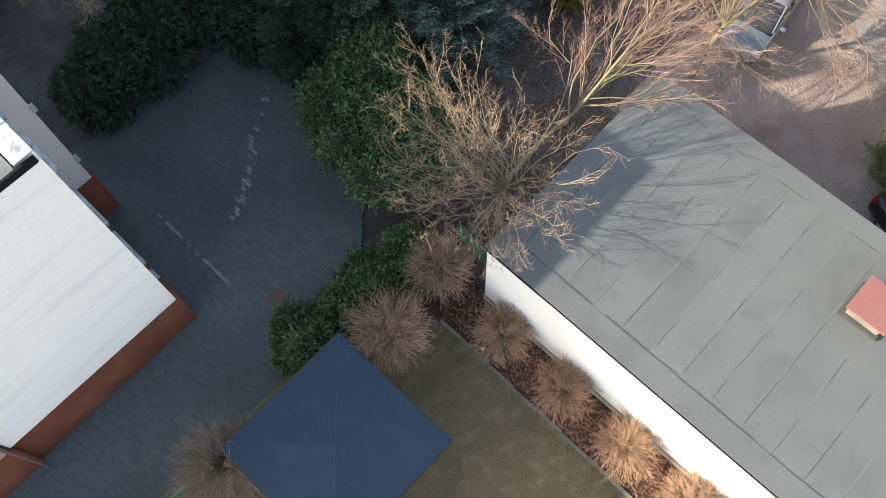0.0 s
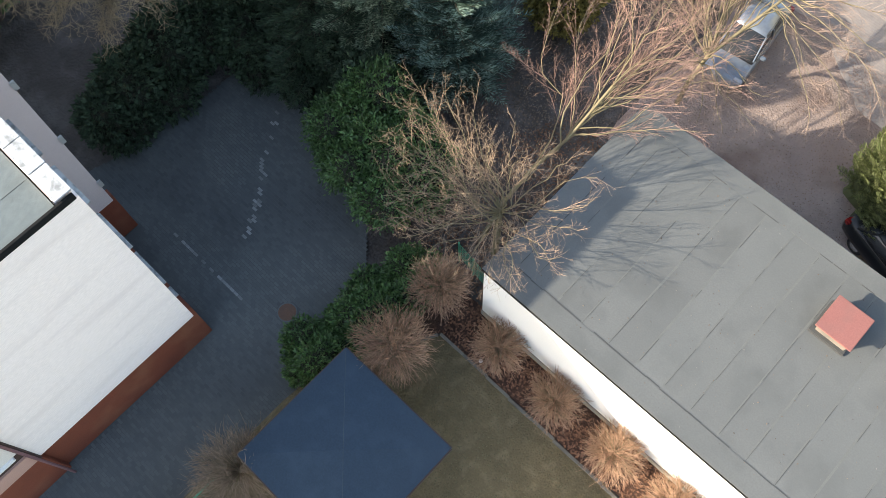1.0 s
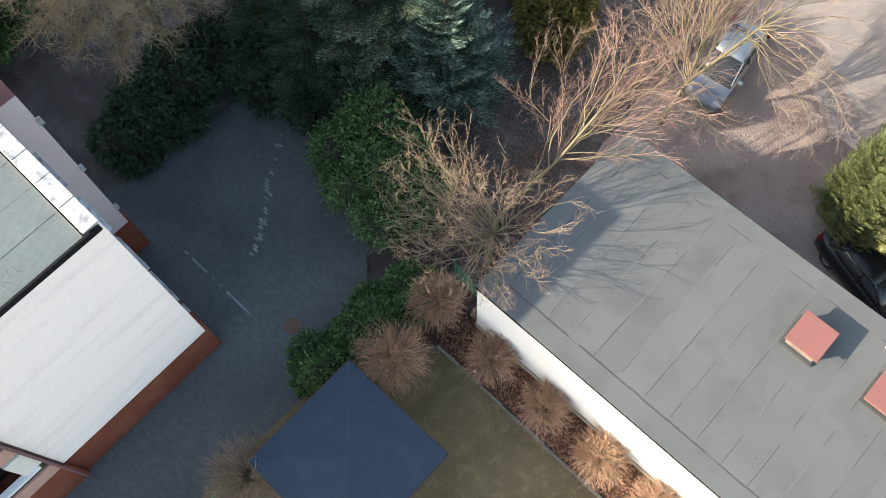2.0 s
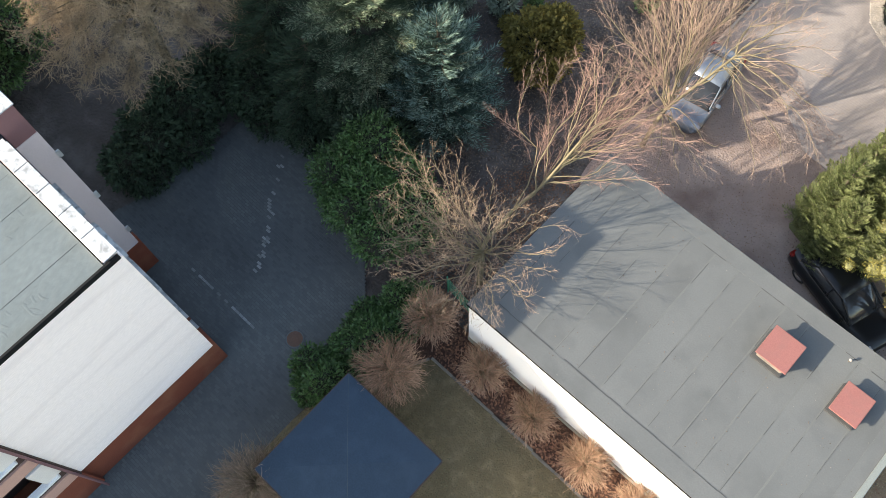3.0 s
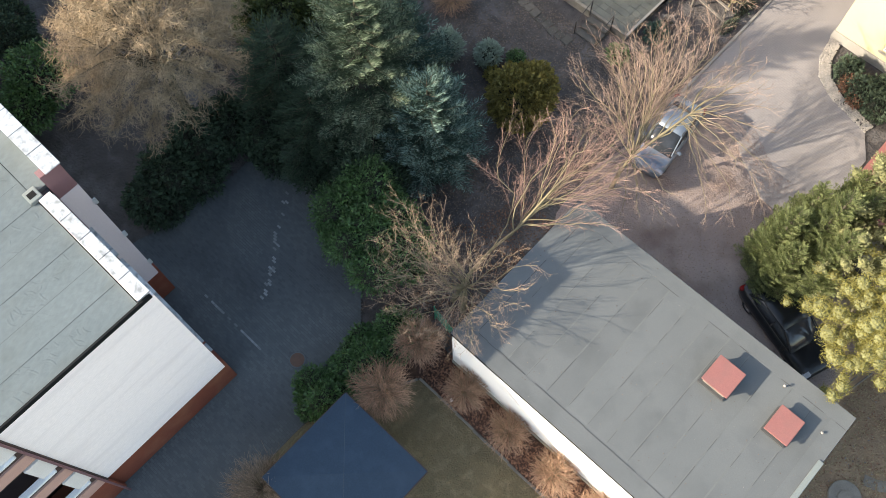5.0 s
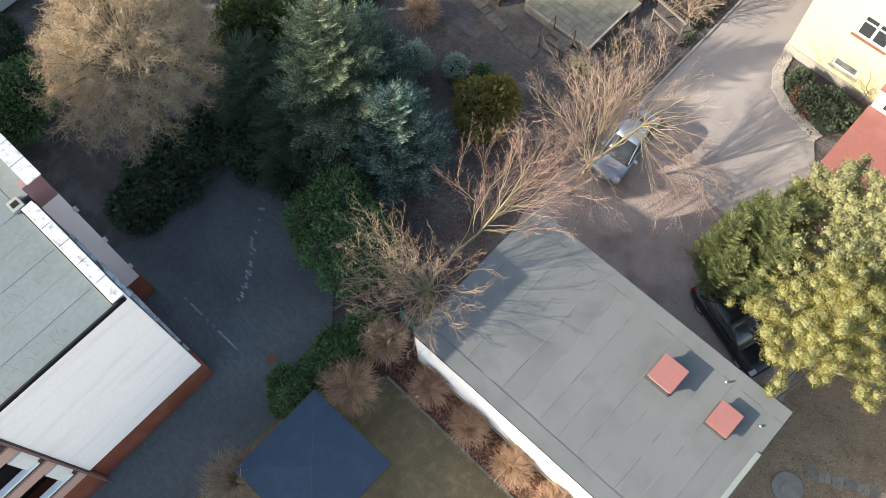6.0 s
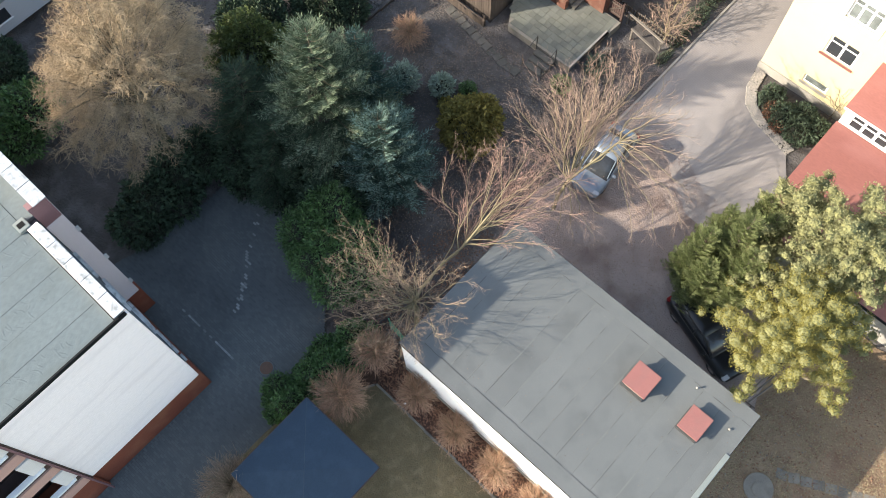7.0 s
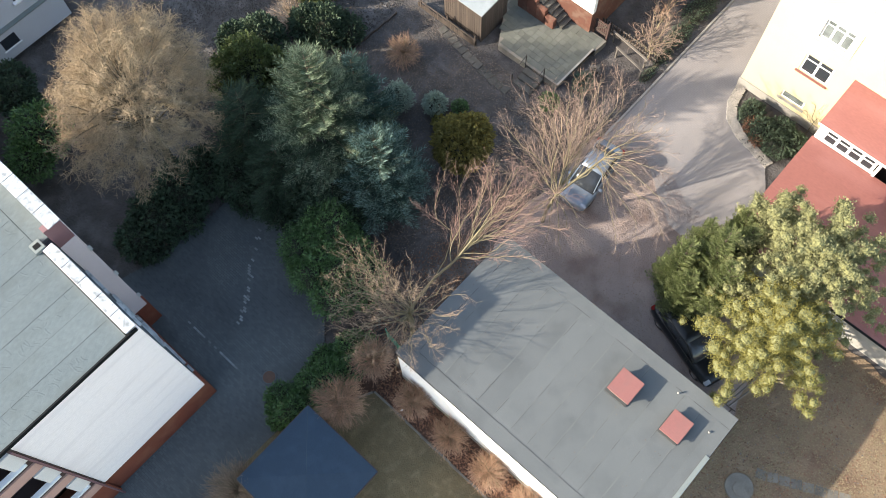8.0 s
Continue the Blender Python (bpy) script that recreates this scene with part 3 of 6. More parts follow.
for nm, (a, b, c, d) in {"s": (X0 - 0.06, X1 + 0.06, Y0 - 0.03, Y0 + STRIP), "n": (X0 - 0.06, X1 + 0.06, Y1 - 0.5, Y1 + 0.08),
                         "w": (X0 - 0.06, X0 + 0.62, Y0 + STRIP + 0.004, Y1 - 0.504), "e": (X1 - 0.55, X1 + 0.06, Y0 + STRIP + 0.004, Y1 - 0.504)}.items():
    part("edge_sheet", box(a, b, c, d, GZ - 0.02, GZ + 0.019, 0.003), M_BITUMEN, gar, "overlapping bitumen edge strip")
for k in range(26):
    xa = X0 + 0.7 + k * 0.44
    if rng.random() < 0.85:
        j = rng.uniform(-0.025, 0.025)
        part("tar_seam", box(xa, xa + 0.44, Y0 + STRIP - 0.006 + j, Y0 + STRIP + 0.022 + j, GZ, GZ + 0.0205), M_TAR, gar)
    if rng.random() < 0.6:
        part("tar_seam", box(xa, xa + 0.40, Y1 - 0.52, Y1 - 0.497, GZ, GZ + 0.0205), M_TAR, gar)
for k in range(12):
    ya = Y0 + 0.8 + k * 0.46
    if rng.random() < 0.7:
        part("tar_seam", box(X0 + 0.615, X0 + 0.64, ya, ya + 0.4, GZ, GZ + 0.0205), M_TAR, gar)
part("edge_metal", box(X1 - 0.10, X1 + 0.10, 8.2, 11.74, GZ + 0.02, GZ + 0.06, 0.012), M_LIGHTMETAL, gar, "pale metal edge strip")


def chimney(cx, cy, w, d, h, label):
    c = thing("roof_chimney", (cx, cy, GZ + 0.02), label, "chimney", "chimneys on the garage roof")
    part("shaft", box(cx - w / 2 + 0.09, cx + w / 2 - 0.09, cy - d / 2 + 0.09, cy + d / 2 - 0.09, GZ - 0.01, GZ + h - 0.07, 0.015), M_SHAFT, c, "weathered rendered shaft")
    part("collar", box(cx - w / 2 - 0.03, cx + w / 2 - 0.02, cy - d / 2 - 0.03, cy + d / 2 - 0.02, GZ - 0.01, GZ + 0.10, 0.02), M_TAR, c, "tarred upstand")
    bm = box(cx - w / 2, cx + w / 2, cy - d / 2, cy + d / 2, GZ + h - 0.07, GZ + h, 0.012)
    part("cap", bm, M_REDCAP, c, "red painted sheet-metal cap")
    return c


chimney(2.6, 11.72, 1.06, 1.12, 0.51, "square chimney with a red sheet cap")
chimney(5.09, 11.8, 0.92, 1.08, 0.35, "low square chimney with a red sheet cap")
for px_, py_, ph in ((4.35, 13.0, 0.16), (6.2, 12.55, 0.08)):
    vp = thing("vent_pipe", (px_, py_, GZ), "small grey vent pipe on the bitumen roof", "vent pipe")
    part("pipe", cyl(px_, py_, GZ - 0.01, GZ + ph, 0.03, 12), M_OLDSLAB, vp)
    part("cowl", cyl(px_, py_, GZ + ph, GZ + ph + 0.04, 0.055, 12, 0.02), M_CONCRETE, vp)

# ---- garden pavilion ----
gz = thing("garden_pavilion", (-5.0, 0.58, -0.3), "square garden pavilion with a blue-grey felt pyramid roof", "pavilion")
A, B, C, D, APEX = (-7.08, 2.66), (-2.92, 2.66), (-2.92, -1.5), (-7.08, -1.5), Vector((-5.0, 0.58, 2.26))
for p, q in ((A, B), (B, C), (C, D), (D, A)):
    bm = bmesh.new()
    a, b = Vector((*p, 2.05)), Vector((*q, 2.05))
    lo = [bm.verts.new(u) for u in (a, b, APEX)]
    hi = [bm.verts.new(u + Vector((0, 0, 0.06))) for u in (a, b, APEX)]
    bm.faces.new(hi)
    bm.faces.new(lo[::-1])
    for i in range(3):
        bm.faces.new((lo[i], lo[(i + 1) % 3], hi[(i + 1) % 3], hi[i]))
    bmesh.ops.recalc_face_normals(bm, faces=bm.faces)
    part("roof_face", bm, M_SLATE, gz, "blue-grey felt roof face")
    part("eave_board", bar(a + Vector((0, 0, -0.03)), b + Vector((0, 0, -0.03)), 0.04, square=True), M_BROWN, gz)
    part("hip_strip", bar(a + Vector((0, 0, 0.055)), APEX + Vector((0, 0, 0.055)), 0.007, 6), M_SEAM if p in (A, C) else M_SLATE, gz)
for p in (A, B, C, D):
    x_, y_ = p[0] + (0.35 if p[0] < -5 else -0.35), p[1] + (0.35 if p[1] < 0 else -0.35)
    part("post", box(x_ - 0.06, x_ + 0.06, y_ - 0.06, y_ + 0.06, -1.0, 2.1, 0.01), M_BROWN, gz, "brown timber post")

# ---- yellow house with its veranda and shed roof ----
yh = thing("yellow_house", (3, 35, 0.0), "pale yellow rendered house with white windows", "house")
YF = 29.95
YW = [(-0.75, 0.75, 3.35, 4.6), (-0.75, 0.75, 5.95, 7.2), (4.2, 5.7, 5.95, 7.2), (-0.85, 0.45, 0.95, 1.5), (1.5, 3.0, 8.95, 10.1)]
part("front_wall", pierced(-3.02, 12, 0.5, 11.6, YF, YF + 0.35, YW), M_YELLOW, yh, "sunlit pale yellow wall")
# added sheet whose dark colour stands in for the unlit rooms
part("room_dark", box(-2.6, 11.5, YF + 1.2, YF + 1.3, 0.5, 11.4), M_BROWN, yh)
part("side_wall", box(-3.02, -2.67, YF + 0.35, 42, 0.5, 11.6), M_YELLOW, yh)
part("back_wall", box(-2.67, 12, 41.6, 42, 0.0, 11.6), M_YELLOW, yh)
part("east_wall", box(11.6, 12, YF + 0.35, 41.6, 0.0, 11.6), M_YELLOW, yh)
part("plinth", box(-3.08, 12.06, YF - 0.06, YF + 0.38, -0.2, 0.5, 0.015), M_CONCRETE, yh, "grey plinth")
part("plinth", box(-3.08, -2.7, YF + 0.38, 42, -0.2, 0.5, 0.015), M_CONCRETE, yh, "grey plinth")
bm = bmesh.new()
rv = [bm.verts.new(p) for p in ((-3.5, YF - 0.5, 11.6), (12.4, YF - 0.5, 11.6), (12.4, 42.4, 11.6), (-3.5, 42.4, 11.6), (1.5, 36, 15.1), (7.5, 36, 15.1))]
for f in ((0, 1, 5, 4), (1, 2, 5), (2, 3, 4, 5), (3, 0, 4), (3, 2, 1, 0)):
    bm.faces.new([rv[k] for k in f])
part("roof", bm, M_REDROOF, yh, "red tiled hip roof")
for h, sl, tl, n_, pn in zip(YW, (M_REDROOF, M_WHITEPAINT, M_WHITEPAINT, M_CONCRETE, M_WHITEPAINT), (0.3, 0.3, 0.3, 0, 0.3), (2, 3, 3, 1, 3), (M_GLASS, M_GLAREPANE, M_GLAREPANE, M_GLAREPANE, M_GLASS)):
    window(yh, *h, YF, -1, n_, sl, tl, pn)
part("window_surround", pierced(-0.98, 0.98, 5.8, 7.4, YF - 0.05, YF - 0.003, [YW[1]]), M_WHITEPAINT, yh, "white rendered window surround")
part("string_course", box(0.15, 12.1, YF - 0.22, YF - 0.003, 8.28, 8.85, 0.02), M_PALEBLUE, yh, "pale blue band below the upper windows")
ver = thing("veranda", (3.5, 28.8, 0.0), "white glazed veranda with a red sheet roof against the yellow house", "veranda")
VX0, VX1, VY = 1.82, 4.9, 27.68
part("front_wall", box(VX0, VX1, VY, VY + 0.15, 0.0, 2.95), M_WHITEPAINT, ver, "white veranda wall")
part("side_wall", box(VX0, VX0 + 0.15, VY + 0.15, YF, 0.0, 4.0), M_YELLOW, ver)
part("lintel", box(VX0, VX1, VY, VY + 0.15, 3.78, 4.05, 0.01), M_WHITEPAINT, ver)
part("glazing", box(VX0 + 0.4, VX1 - 0.15, VY + 0.06, VY + 0.075, 2.95, 3.78), M_GLASS, ver, "dark veranda glass")
for k in range(5):
    x_ = VX0 + 0.38 + k * (VX1 - VX0 - 0.5) / 4
    part("mullion", box(x_ - 0.07, x_ + 0.07, VY + 0.01, VY + 0.14, 2.952, 3.778), M_WHITEPAINT, ver)
part("transom", box(VX0 + 0.4, VX1 - 0.15, VY + 0.02, VY + 0.10, 3.40, 3.46), M_WHITEPAINT, ver)
part("corner_panel", box(VX0, VX0 + 0.30, VY, VY + 0.145, 2.952, 3.778), M_WHITEPAINT, ver)


def slope(x0, x1, y0, z0, y1, z1, t=0.08):
    bm = bmesh.new()
    q = [(x0, y0, z0), (x1, y0, z0), (x1, y1, z1), (x0, y1, z1)]
    up = [bm.verts.new(p) for p in q]
    dn = [bm.verts.new((p[0], p[1], p[2] - t)) for p in q]
    bm.faces.new(up)
    bm.faces.new(dn[::-1])
    for i in range(4):
        bm.faces.new((up[i], dn[i], dn[(i + 1) % 4], up[(i + 1) % 4]))
    bmesh.ops.recalc_face_normals(bm, faces=bm.faces)
    return bm


part("roof", slope(1.7, 9.5, 27.50, 4.10, YF - 0.01, 4.85), M_REDROOF, ver, "red sheet roof")
part("gutter", bar((1.68, 27.48, 4.06), (9.5, 27.48, 4.06), 0.055, 10), M_WHITEPAINT, ver, "white gutter")
# the shade of the open porch is put into this wall's dark colour
part("porch_back", box(VX1 + 0.02, 9.5, 28.6, 28.8, 0, 4.0), M_BROWN, ver, "brown wall standing in for the shaded porch recess")
part("porch_post", box(VX1 + 0.02, VX1 + 0.16, 27.6, 27.75, 0, 4.0, 0.01), M_WHITEPAINT, ver)
annex = thing("red_roofed_shed", (6, 24.5, 0.0), "low grey shed with a faded red sheet roof", "shed")
part("roof", slope(1.75, 14, 21.15, 2.25, 27.66, 2.82), M_REDROOF, annex, "faded red sheet roof")
part("gutter", bar((1.75, 21.12, 2.2), (14, 21.12, 2.2), 0.06, 10), M_DARKTRIM, annex, "dark gutter")
part("south_wall", box(1.95, 13.8, 21.5, 21.75, -0.1, 2.2), M_CONCRETE, annex, "grey rendered wall")
part("west_wall", box(1.95, 2.2, 21.75, 27.6, -0.1, 2.3), M_WHITEWALL, annex)
part("east_wall", box(13.55, 13.8, 21.75, 27.6, -0.1, 2.3), M_WHITEWALL, annex)

# ---- brick house with terrace ----
TZ = 0.42
structure("terrace", prism([(-13.9, 23.2), (-9.95, 23.3), (-9.9, 26.3), (-9.75, 26.3), (-9.7, 27.2), (-15.4, 27.2), (-15.4, 25.6)], -0.1, TZ - 0.02), M_PALESLAB, "grey raised terrace base behind the brick house", "terrace")
bh = thing("brick_house", (-13, 31, 0.0), "white house with red brick base and outside steps", "house")
part("brick_base", box(-16, -10.75, 27.0, 27.35, 0.0, 1.9), M_BRICKWALL, bh, "red brick base wall")
part("front_wall", box(-16, -10.75, 27.03, 27.3, 1.9, 7.0), M_WHITEWALL, bh, "white rendered wall")
part("side_wall", box(-11.05, -10.75, 27.35, 38, 0.0, 7.0), M_BRICKWALL, bh, "red brick side wall")
part("roof", slope(-16.4, -10.4, 26.6, 7.0, 33, 10.0, 0.15), M_REDROOF, bh)
for k in range(7):                       # the flight runs along the front
    part("step", box(-14.6, -11.95 - 0.28 * k, 26.2, 27.0, TZ + 0.17 * k, TZ + 0.17 * (k + 1), 0.01), M_OLDSLAB, bh, "concrete step")
for k in range(4):
    part("cheek_wall", box(-12.95 - 0.62 * k, -12.35 - 0.62 * k, 25.88, 26.16, TZ - 0.02, TZ + 0.62 + 0.32 * k, 0.015), M_BRICKWALL, bh, "red brick stair wall")
sh = thing("garden_shed", (-16, 24.2, 0.0), "small timber shed with a pale grey flat roof", "shed")
part("body", box(-17.56, -14.99, 23.04, 25.16, -0.05, 2.33), M_DARKTRIM, sh, "dark inside frame")
for k in range(17):
    part("board", box(-17.6 + 0.156 * k, -17.452 + 0.156 * k, 23.0, 23.035, -0.03, 2.36, 0.004), M_WOOD, sh)
for k in range(13):
    part("board", box(-14.985, -14.95, 23.04 + 0.163 * k, 23.195 + 0.163 * k, -0.03, 2.36, 0.004), M_WOOD, sh)
part("corner_post", box(-15.0, -14.92, 22.97, 23.037, -0.05, 2.38, 0.006), M_WOOD, sh)
part("roof", slope(-17.8, -14.8, 22.85, 2.4, 25.4, 2.6), M_SHEDROOF, sh, "pale grey roof sheet")

# ---- grey building far behind the willow ----
gb = thing("grey_building", (-35, 3, 0.0), "pale grey rendered building with small dark windows", "building")
part("wall", box(-40, -34.15, 1.2, 9.4, 1.45, 6.5, 0.02), M_GREYWALL, gb, "pale grey render")
part("plinth", box(-40, -33.95, 1.1, 9.5, -0.5, 1.4, 0.02), M_GREYWALL, gb, "pale grey base")
part("ledge", box(-40, -33.86, 1.05, 9.55, 1.4, 1.47, 0.01), M_LIGHTMETAL, gb, "thin metal ledge")
part("roof", box(-40.2, -33.9, 1.1, 9.6, 6.5, 6.75, 0.02), M_LIGHTMETAL, gb, "pale flat roof")
for y_, z_, w_, h_, xf in ((5.35, 0.25, 0.95, 0.75, -33.95), (2.6, 0.25, 0.95, 0.75, -33.95), (4.5, 2.4, 1.2, 1.35, -34.15), (7.3, 2.4, 1.2, 1.35, -34.15)):
    gw = part("window", box(xf - 0.03, xf + 0.01, y_, y_ + w_, z_, z_ + h_), M_GLASS, gb)
    part("sill", box(xf - 0.02, xf + 0.22 if z_ > 1 else xf + 0.06, y_ - 0.1, y_ + w_ + 0.1, z_ - 0.1, z_ - 0.03, 0.01), M_WHITEPAINT, gw)


# ---- plants ----
def tube(V, F, pts, r0, r1, sides=3):
    """Adds a tapering tube along pts to the lists V and F."""
    n = len(pts)
    start = len(V)
    ref = Vector((0.31, 0.17, 0.93))
    for i, p in enumerate(pts):
        d = (pts[min(i + 1, n - 1)] - pts[max(i - 1, 0)])
        u = d.cross(ref)
        if u.length < 1e-5:
            u = d.cross(Vector((1, 0, 0)))
        u.normalize()
        w = d.cross(u).normalized()
        r = r0 + (r1 - r0) * i / (n - 1)
        for k in range(sides):
            a = 2 * math.pi * k / sides
            V.append(p + (u * math.cos(a) + w * math.sin(a)) * r)
    for i in range(n - 1):
        for k in range(sides):
            a, b = start + i * sides + k, start + i * sides + (k + 1) % sides
            F.append((a, b, b + sides, a + sides))


def shoot(rng, p, d, length, segs=4, wander=0.25, lift=0.0):
    """The points of one wandering shoot; lift bends it up (down: minus)."""
    pts = [p.copy()]
    d = d.normalized()
    for _ in range(segs):
        d = (d + Vector((rng.gauss(0, 1), rng.gauss(0, 1), rng.gauss(0, 1))) * wander * 0.5 + Vector((0, 0, lift))).normalized()
        p = p + d * (length / segs)
        pts.append(p)
    return pts


def aside(rng, d, angle):
    """A direction that leaves d by about angle degrees, to any side."""
    v = Vector((rng.gauss(0, 1), rng.gauss(0, 1), rng.gauss(0, 1)))
    v = (v - d * v.dot(d)).normalized()
    a = radians(angle)
    return d * math.cos(a) + v * math.sin(a)


def at_along(pts, t):
    x = t * (len(pts) - 1)
    i = min(int(x), len(pts) - 2)
    return pts[i].lerp(pts[i + 1], x - i), (pts[i + 1] - pts[i]).normalized()


def bare_tree(name, base, trunk_pts, trunk_r, tips, bark, twig, label, seed=1, limb_r=0.036, shoots=13, reach=0.36, twigs=6, twig_len=0.42, angle=38, lift=0.03, arch=0.5, thin=0.0075, category="tree"):
    """trunk_pts: the trunk's line; tips: (share of the trunk, x, y, z), where each limb ends."""
    rng = random.Random(seed)
    V, F, TV, TF = [], [], [], []
    tp = [Vector(p) for p in trunk_pts]
    tube(V, F, tp, trunk_r, trunk_r * 0.45, 9)
    for t, x, y, z in tips:
        p0, way = at_along(tp, min(t, 0.99))
        tip = Vector((x, y, z))
        span = (tip - p0).length
        knee = p0.lerp(tip, 0.45) + Vector((0, 0, -0.16 * span * arch)) + way * span * 0.10
        q = []
        bend = Vector((rng.gauss(0, 0.05), rng.gauss(0, 0.05), rng.gauss(0, 0.03))) * span
        for k in range(9):
            u = k / 8
            c = p0 * (1 - u) ** 2 + knee * 2 * u * (1 - u) + tip * u * u
            q.append(c + bend * math.sin(u * 6.28) + Vector((rng.gauss(0, 0.035), rng.gauss(0, 0.035), rng.gauss(0, 0.03))) * min(1, k))
        r0 = limb_r * (0.6 + 0.16 * span) * rng.uniform(0.7, 1.2)
        tube(V, F, q, r0, thin * 0.9, 6)
        n = max(5, int(shoots * span / 3.0))
        for k in range(n):
            u = 0.16 + 0.84 * (k + rng.random()) / n
            p, d = at_along(q, min(u, 0.985))
            ln_ = span * reach * rng.uniform(0.4, 1.25) * (1.25 - 0.75 * u)
            e = shoot(rng, p, aside(rng, d, angle * rng.uniform(0.5, 1.4)), ln_, 5, 0.11, lift)
            tube(TV, TF, e, max(thin * 0.9, r0 * 0.34 * (1.1 - 0.7 * u)), thin * 0.6, 3)
            m = max(3, int(twigs * ln_ / 0.6 + rng.random()))
            for i in range(m):
                w = 0.12 + 0.88 * (i + rng.random()) / m
                p2, d2 = at_along(e, min(w, 0.98))
                g = shoot(rng, p2, aside(rng, d2, rng.uniform(22, 48)), twig_len * rng.uniform(0.35, 1.25) * (1.15 - 0.5 * w), 3, 0.12, lift)
                tube(TV, TF, g, thin * 0.62, thin * 0.42, 3)
                for _ in range(2):
                    if rng.random() < 0.6:
                        p3, d3 = at_along(g, rng.uniform(0.2, 0.85))
                        tube(TV, TF, shoot(rng, p3, aside(rng, d3, 40), twig_len * rng.uniform(0.2, 0.55), 2, 0.1, lift), thin * 0.5, thin * 0.36, 3)
    th = thing(name, base, label, category)
    part("trunk", (V, F), bark, th, smooth=True)
    part("crown", (TV, TF), twig, th, "fine leafless twigs")
    return th


def leaf_cloud(rng, points, normals, size, aspect=2.0, spread=0.7, droop=0.0):
    """One small folded leaf of four corners at each point."""
    V, F = [], []
    for p, n in zip(points, normals):
        s = size * rng.uniform(0.6, 1.35)
        d = (Vector(n) + Vector((rng.gauss(0, 1), rng.gauss(0, 1), rng.gauss(0, 1))) * spread + Vector((0, 0, -droop))).normalized()
        side = d.cross(Vector((rng.gauss(0, 1), rng.gauss(0, 1), rng.gauss(0, 1)))).normalized() * (s / aspect)
        up = d.cross(side).normalized() * s * 0.12
        p = Vector(p)
        b = len(V)
        V += [p, p + d * s * 0.5 + side * 0.5 + up, p + d * s, p + d * s * 0.5 - side * 0.5 + up]
        F += [(b, b + 1, b + 2), (b, b + 2, b + 3)]
    return V, F


def sprays(rng, points, dirs, length, width, per=5):
    """Feathery sprigs: a few narrow leaves fanned along a short axis."""
    V, F = [], []
    for p, d in zip(points, dirs):
        p, d = Vector(p), Vector(d).normalized()
        s = d.cross(Vector((rng.gauss(0, 1), rng.gauss(0, 1), rng.gauss(0, 0.4)))).normalized()
        L = length * rng.uniform(0.6, 1.3)
        nrm = d.cross(s)
        for k in range(per):
            t = k / (per - 1)
            a = (1 if k % 2 else -1) * radians(rng.uniform(25, 55)) * (1 - t) if per > 1 else 0
            q = d * math.cos(a) + s * math.sin(a) + nrm * rng.uniform(-0.25, 0.25)
            o = p + d * L * 0.45 * t
            e = o + q * L * (0.75 - 0.2 * t)
            w = q.cross(nrm).normalized() * width * 0.5
            b = len(V)
            V += [o, o.lerp(e, 0.55) + w, e, o.lerp(e, 0.55) - w]
            F += [(b, b + 1, b + 2, b + 3)]
    return V, F


def on_lobes(rng, lobes, count, fuzz=0.25, top=0.35):
    """Points and outward ways on the skin of several ellipsoids (cx, cy, cz, rx, ry, rz), none deep inside another."""
    P, N = [], []
    areas = [a[3] * a[4] + a[3] * a[5] + a[4] * a[5] for a in lobes]
    while len(P) < count:
        lo = rng.choices(lobes, areas)[0]
        n = Vector((rng.gauss(0, 1), rng.gauss(0, 1), rng.gauss(0, 1) + top)).normalized()
        k = 1 - abs(rng.gauss(0, fuzz)) + 0.26 * noise.noise(Vector((n.x * 3 + lo[0], n.y * 3 + lo[1], n.z * 3)))
        p = Vector((lo[0] + n.x * lo[3] * k, lo[1] + n.y * lo[4] * k, lo[2] + n.z * lo[5] * k))
        deep = False
        for o in lobes:
            if o is not lo and ((p.x - o[0]) / o[3]) ** 2 + ((p.y - o[1]) / o[4]) ** 2 + ((p.z - o[2]) / o[5]) ** 2 < 0.45:
                deep = True
                break
        if not deep:
            P.append(p)
            N.append(Vector((n.x / lo[3], n.y / lo[4], n.z / lo[5])).normalized())
    return P, N


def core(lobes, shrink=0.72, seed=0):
    """A lumpy filler that stops the eye between the leaves; its colour stands in for the shaded inside."""
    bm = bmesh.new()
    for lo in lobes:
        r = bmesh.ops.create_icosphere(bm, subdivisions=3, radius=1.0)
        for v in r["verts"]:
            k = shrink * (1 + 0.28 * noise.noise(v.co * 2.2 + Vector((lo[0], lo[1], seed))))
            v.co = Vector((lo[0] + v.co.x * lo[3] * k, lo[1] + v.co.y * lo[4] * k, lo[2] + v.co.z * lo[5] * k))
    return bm


